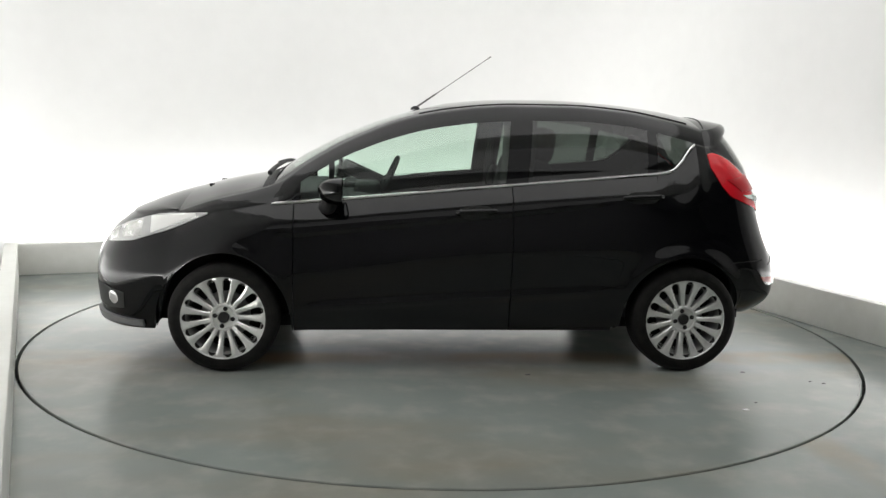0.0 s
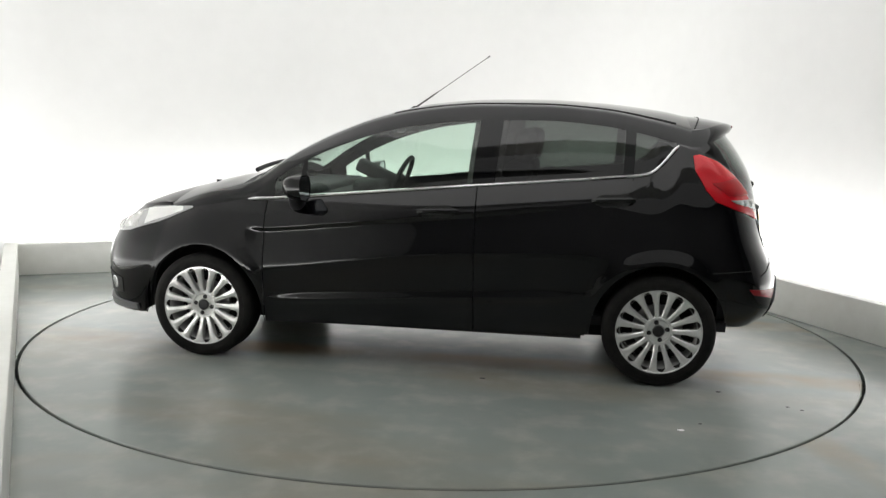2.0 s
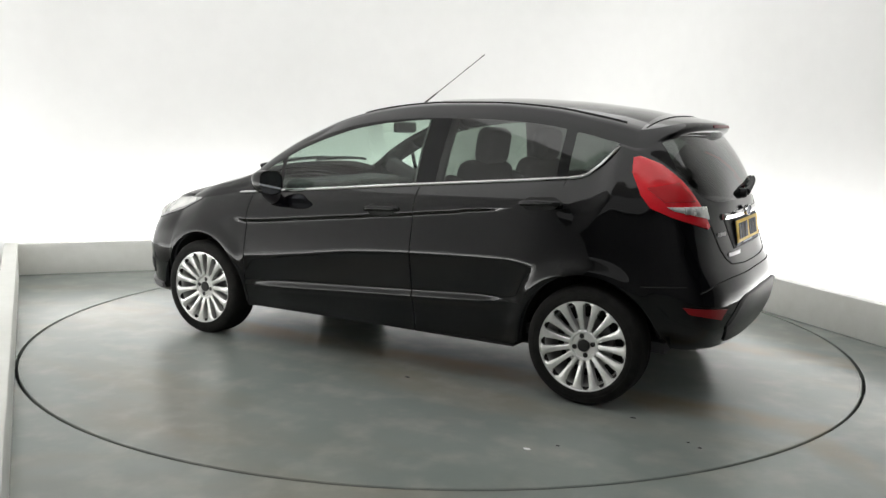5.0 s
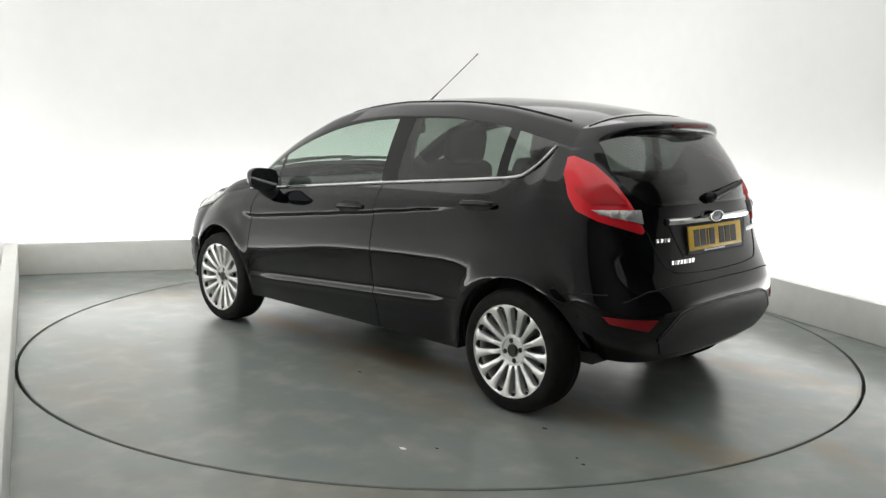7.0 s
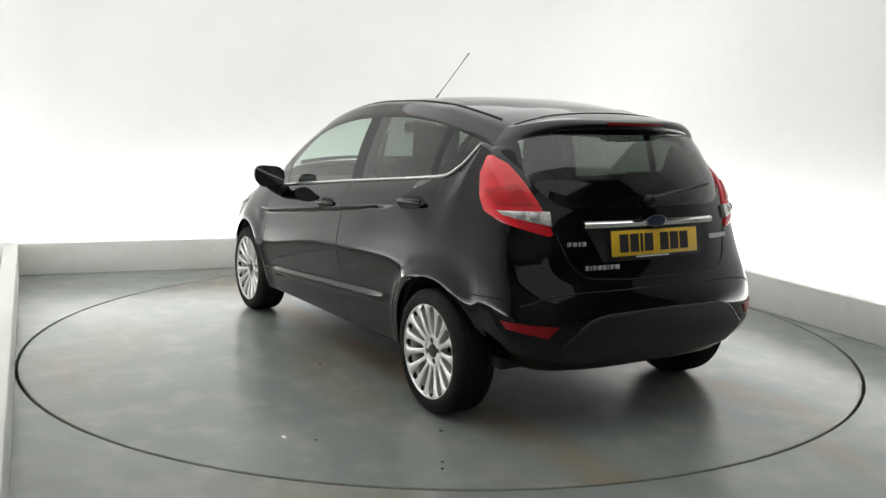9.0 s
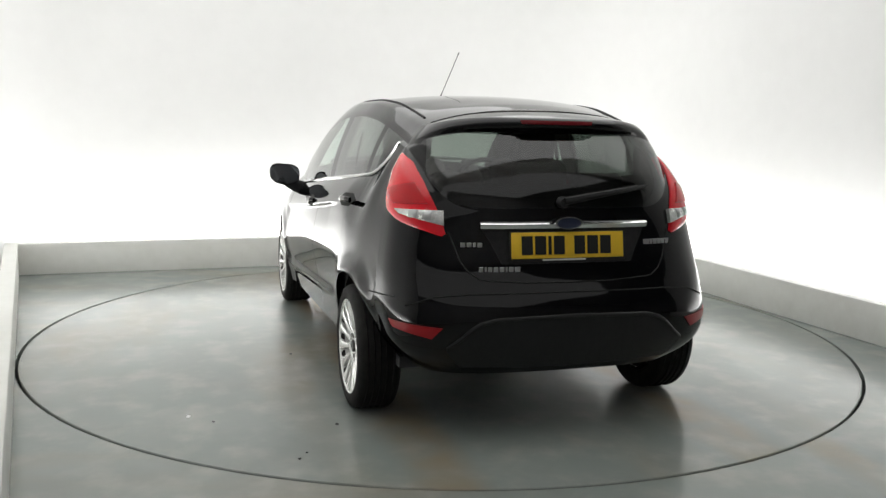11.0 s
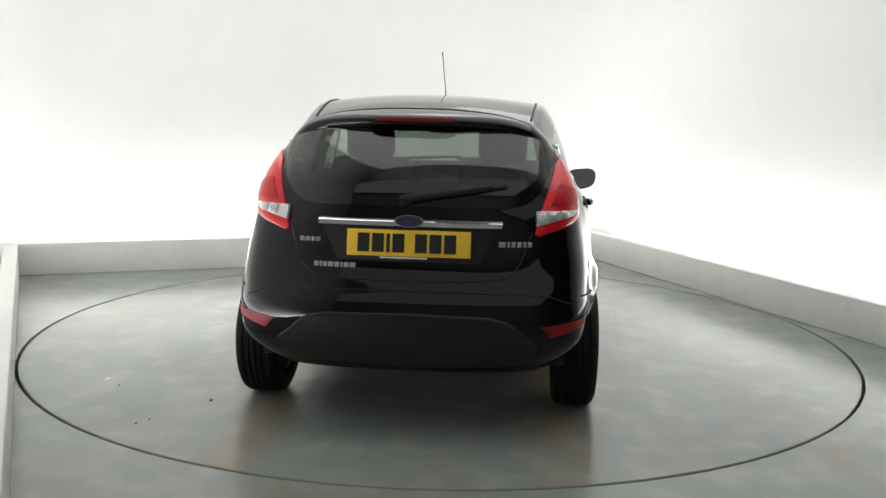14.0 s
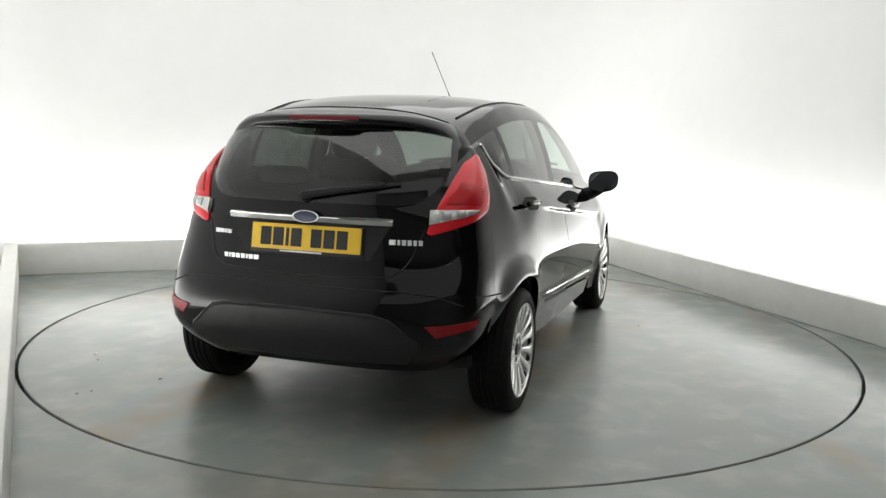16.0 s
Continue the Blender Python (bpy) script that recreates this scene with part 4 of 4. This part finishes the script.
    for nm, y0, z0, ws_, h in (("chrome_lettering", 0.40, 0.735, (0.018, 0.008, 0.018, 0.02, 0.02, 0.008, 0.02, 0.024), 0.020), ("engine_lettering", 0.47, 0.835, (0.02, 0.02, 0.012, 0.02), 0.018), ("model_lettering", -0.375, 0.835, (0.03, 0.012, 0.018, 0.018, 0.014, 0.018), 0.022)):
        bm = bmesh.new()
        yy = y0
        for w in ws_:
            loc, nor = surf.meet((-1.85, yy - w / 2, z0), REAR)
            box(bm, loc.x - 0.002, yy - w / 2, z0, 0.006, w, h, 0.001)
            yy -= w + 0.006
        part(nm, bm, LETTER, c, "dull chrome lettering", smooth=False)
    seam("tailgate_seam", [(0.515, 0.885), (0.470, 0.760), (0.442, 0.722), (0.395, 0.692), (0.20, 0.680), (0.0, 0.677), (-0.20, 0.680), (-0.395, 0.692), (-0.442, 0.722), (-0.470, 0.760), (-0.515, 0.885)], c, surf)
    seam("bumper_seam", [(0.70, 0.585), (0.60, 0.625), (0.45, 0.638), (0.0, 0.640), (-0.45, 0.638), (-0.60, 0.625), (-0.70, 0.585)], c, surf)
    for s in (1, -1):
        pts = []
        for x in np.linspace(-1.50, -1.70, 14):
            loc, nor = surf.meet((x, s * 0.85, 0.603 - 0.06 * (x + 1.50)), (0, -s, 0))
            pts.append(loc + nor * 0.0005)
        vs, fs = tube(pts, 0.0032, 6)
        link("bumper_side_seam", vs, fs, GAP, c)
    # brake lamp under the spoiler's lip
    patch("high_brake_lamp", [(-1.6, 0.17, 1.350), (-1.6, -0.17, 1.350)], [(-1.6, 0.165, 1.337), (-1.6, -0.165, 1.337)], REAR, BRAKE, c, surf, "dark red high brake lamp", off=0.004, nu=12, nv=3)
    # gap between roof and tailgate
    pts = []
    for k in range(40):
        y = 0.50 - 1.0 * k / 39
        loc, nor = surf.meet((-1.40 - 0.06 * (1 - (y / 0.5) ** 2), y, 1.4), (0, 0, -1))
        pts.append(loc + nor * 0.0005)
    vs, fs = tube(pts, 0.0035, 6)
    link("roof_gap", vs, fs, GAP, c)
    # washer jets and front wipers
    for x, y in ((1.40, 0.22), (1.40, -0.22)):
        loc, nor = surf.meet((x, y, 1.0), (0, 0, -1))
        bm = bmesh.new()
        box(bm, loc.x, loc.y, loc.z + 0.002, 0.030, 0.020, 0.009, 0.003)
        part("washer_jet", bm, TRIM, c)
    for y0, y1 in ((0.52, -0.05), (-0.02, -0.52)):
        pts = []
        for k in range(16):
            u = k / 15
            y = y0 + (y1 - y0) * u
            loc, nor = surf.meet((1.02 - 0.05 * u, y, 1.2), (0, 0, -1))
            pts.append(loc + nor * (0.030 - 0.01 * u))
        vs, fs = tube(pts, [0.014 - 0.005 * k / 15 for k in range(16)], 8)
        link("front_wiper", vs, fs, TRIM, c, "black front wiper arm")
    # rear wiper
    loc, nor = surf.meet((-1.8, 0.02, 1.010), REAR)
    vs, fs = lathe([(0.026, 0.0), (0.026, 0.02), (0.018, 0.032), (0.001, 0.034)], 20)
    w = link("rear_wiper", [(-v[1], v[0], v[2]) for v in vs], fs, TRIM, c, "black rear wiper")
    w.location = loc
    arm = []
    for k in range(14):
        yy = 0.02 - 0.36 * k / 13
        l2, n2 = surf.meet((-1.8, yy, 1.010 + 0.055 * (k / 13)), REAR)
        arm.append(l2 + n2 * (0.030 - 0.008 * k / 13) - loc)
    vs, fs = tube(arm, [0.018 - 0.007 * k / 13 for k in range(14)], 8)
    link("wiper_arm", vs, fs, TRIM, w)
    blade = []
    for k in range(14):
        yy = -0.10 - 0.30 * k / 13
        l2, n2 = surf.meet((-1.8, yy, 1.035 + 0.035 * (k / 13)), REAR)
        blade.append(l2 + n2 * 0.010 - loc)
    vs, fs = tube(blade, 0.009, 6)
    link("wiper_blade", vs, fs, TRIM, w)
    # roof aerial
    loc, nor = surf.meet((0.215, 0.0, 1.5), (0, 0, -1))
    tip = Vector((-0.240, 0.0, 1.735))
    vs, fs = lathe([(1.0, 0.0), (0.9, 0.5), (0.4, 1.0), (0.01, 1.1)], 16)
    a = link("aerial", [(v[0] * 0.030, v[2] * 0.018, v[1] * 0.022) for v in vs], fs, TRIM, c, "thin black roof aerial")
    a.location = loc
    base = Vector((0, 0, 0.012))
    end = tip - loc
    vs, fs = tube([base.lerp(end, k / 12) for k in range(13)], [0.0065, 0.006, 0.0055, 0.005] + [0.0024] * 8 + [0.0040], 6)
    link("aerial_rod", vs, fs, ROD, a)


def seam(name, line, c, surf):
    pts = []
    for p in resample([(-1.9, y, z) for y, z in line], 50):
        loc, nor = surf.meet(p, REAR)
        pts.append(loc + nor * 0.0005)
    vs, fs = tube(pts, 0.0032, 6)
    return link(name, vs, fs, GAP, c)


def mirror_at(c, s):
    """A door mirror on its foot."""
    m = new("door_mirror", None)
    m.parent = c
    m.location = (0.675, s * 0.775, 0.895)
    n, k = 20, 10
    vs = []
    for i in range(k + 1):
        u = i / k                                    # from the glass (rear) to the nose of the housing
        f = (1 - u ** 2.6) ** 0.5 if u < 1 else 0.02
        for j in range(n):
            q = 2 * math.pi * j / n
            cy, sz = math.copysign(abs(math.cos(q)) ** 0.75, math.cos(q)), math.copysign(abs(math.sin(q)) ** 0.75, math.sin(q))
            vs.append((-0.05 + 0.125 * u, s * (0.125 + 0.098 * cy * f - 0.012 * u), 0.075 + 0.070 * sz * f + (0.016 * cy if cy > 0 else 0)))
    link("housing", vs, grid_faces(k + 1, n, wrap=True, flip=s > 0), PAINT, m)
    gl = [(-0.046, s * 0.125, 0.078)] + [(-0.046, vs[j][1] * 0.96 + s * 0.005, (vs[j][2] - 0.076) * 0.90 + 0.076) for j in range(n)]
    link("mirror_glass", gl, [(0, 1 + j, 1 + (j + 1) % n) for j in range(n)], MIRROR, m, "mirror glass", smooth=False)
    v2, f2 = tube([(0.045, s * -0.06, -0.030), (0.035, s * -0.01, -0.022), (0.022, s * 0.04, -0.004), (0.012, s * 0.085, 0.022), (0.010, s * 0.12, 0.040)], [0.050, 0.046, 0.042, 0.040, 0.032], 12)
    link("mirror_foot", v2, f2, TRIM, m)


def cabin(c):
    bm = bmesh.new()
    box(bm, -0.35, 0, 0.30, 2.5, 1.36, 0.05)
    part("cabin_floor", bm, CABIN, c, smooth=False)
    # dashboard with its hood
    bm = bmesh.new()
    box(bm, 0.72, 0, 0.80, 0.50, 1.38, 0.22, 0.06)
    box(bm, 0.86, 0, 0.90, 0.34, 1.30, 0.10, 0.03)
    box(bm, 0.55, -0.36, 0.92, 0.22, 0.36, 0.07, 0.03)
    box(bm, 0.50, 0.0, 0.80, 0.16, 0.28, 0.34, 0.04)
    part("dashboard", bm, CABIN, c, "dark plastic dashboard")
    # steering wheel on the right-hand side
    sw = new("steering_wheel", None)
    sw.parent = c
    sw.matrix_basis = pose(0.38, -0.37, 0.93, 0, -24, 0)
    vs = []
    for i in range(36):
        q = 2 * math.pi * i / 36
        for j in range(10):
            a = 2 * math.pi * j / 10
            r = 0.180 + 0.016 * math.cos(a)
            vs.append((0.016 * math.sin(a), r * math.cos(q), r * math.sin(q)))
    fs = grid_faces(36, 10, wrap=True) + [(35 * 10 + j, 35 * 10 + (j + 1) % 10, (j + 1) % 10, j) for j in range(10)]
    link("wheel_ring", vs, fs, CABIN, sw)
    bm = bmesh.new()
    box(bm, 0.01, 0, -0.01, 0.05, 0.15, 0.12, 0.025)
    box(bm, 0.02, 0, 0.0, 0.02, 0.34, 0.035, 0.008)
    box(bm, 0.02, 0, -0.09, 0.02, 0.05, 0.16, 0.008)
    box(bm, 0.16, 0, -0.01, 0.30, 0.09, 0.09, 0.02)
    part("wheel_boss", bm, CABIN, sw)
    for s in (1, -1):
        seat = new("front_seat", None)
        seat.parent = c
        seat.location = (-0.05, s * 0.37, 0.30)
        bm = bmesh.new()
        box(bm, 0.02, 0, 0.20, 0.54, 0.50, 0.20, 0.06)
        part("seat_cushion", bm, FABRIC, seat)
        bm = bmesh.new()
        box(bm, 0, 0, 0.30, 0.15, 0.46, 0.62, 0.06)
        for sy in (-0.21, 0.21):
            box(bm, 0.05, sy, 0.28, 0.14, 0.09, 0.46, 0.035)
        part("seat_back", bm, FABRIC, seat).matrix_basis = pose(-0.28, 0, 0.24, 0, -14, 0)
        bm = bmesh.new()
        box(bm, 0, 0, 0, 0.11, 0.27, 0.20, 0.05)
        part("head_restraint", bm, FABRIC, seat).matrix_basis = pose(-0.455, 0, 0.915, 0, -8, 0)
        for sy in (-0.06, 0.06):
            bm = bmesh.new()
            box(bm, 0, sy, 0, 0.014, 0.014, 0.12)
            part("restraint_post", bm, STEEL, seat).matrix_basis = pose(-0.425, 0, 0.80, 0, -14, 0)
    bench = new("rear_bench", None)
    bench.parent = c
    bench.location = (-0.88, 0, 0.30)
    bm = bmesh.new()
    box(bm, 0, 0, 0.20, 0.50, 1.24, 0.20, 0.06)
    part("bench_cushion", bm, FABRIC, bench)
    bm = bmesh.new()
    box(bm, 0, 0, 0.28, 0.14, 1.24, 0.54, 0.05)
    part("bench_back", bm, FABRIC, bench).matrix_basis = pose(-0.30, 0, 0.22, 0, -18, 0)
    for y in (-0.36, 0.36):
        bm = bmesh.new()
        box(bm, 0, 0, 0, 0.09, 0.26, 0.13, 0.04)
        part("head_restraint", bm, FABRIC, bench).matrix_basis = pose(-0.46, y, 0.745, 0, -12, 0)
    for s in (1, -1):
        # belt hanging down the centre pillar
        pts = [(-0.335, s * 0.585, 1.27), (-0.325, s * 0.615, 1.12), (-0.315, s * 0.635, 0.95), (-0.31, s * 0.65, 0.70)]
        vs, fs = [], []
        for p in resample(pts, 10):
            vs += [(p.x - 0.023, p.y - s * 0.003, p.z), (p.x + 0.023, p.y - s * 0.003, p.z), (p.x + 0.023, p.y, p.z), (p.x - 0.023, p.y, p.z)]
        link("seat_belt", vs, grid_faces(10, 4, wrap=True), BELT, c, "grey seat belt webbing")
    # inner mirror on the windscreen
    bm = bmesh.new()
    box(bm, 0.31, 0, 1.295, 0.035, 0.23, 0.065, 0.015)
    box(bm, 0.35, 0, 1.325, 0.06, 0.03, 0.03, 0.008)
    part("inner_mirror", bm, CABIN, c)
    # parcel shelf
    bm = bmesh.new()
    box(bm, -1.44, 0, 0.93, 0.42, 1.04, 0.025, 0.008)
    part("parcel_shelf", bm, CABIN, c)


floor()
walls()
the_turntable = turntable()
floor_litter(the_turntable)
the_car = car()


def motions():
    off = Vector((-0.0131, 0.0209, 0))
    rows, table = [], []
    for k in range(33):
        t = 0.5 * k
        rows.append((t, pose(0.0128, -0.0273, 0, 0, 0, heading(t)) @ Matrix.Translation(off)))
        table.append((t, pose(0.0019, 0.0788, 0, 0, 0, heading(t))))
    walk(the_car, rows)
    walk(the_turntable, table)


motions()
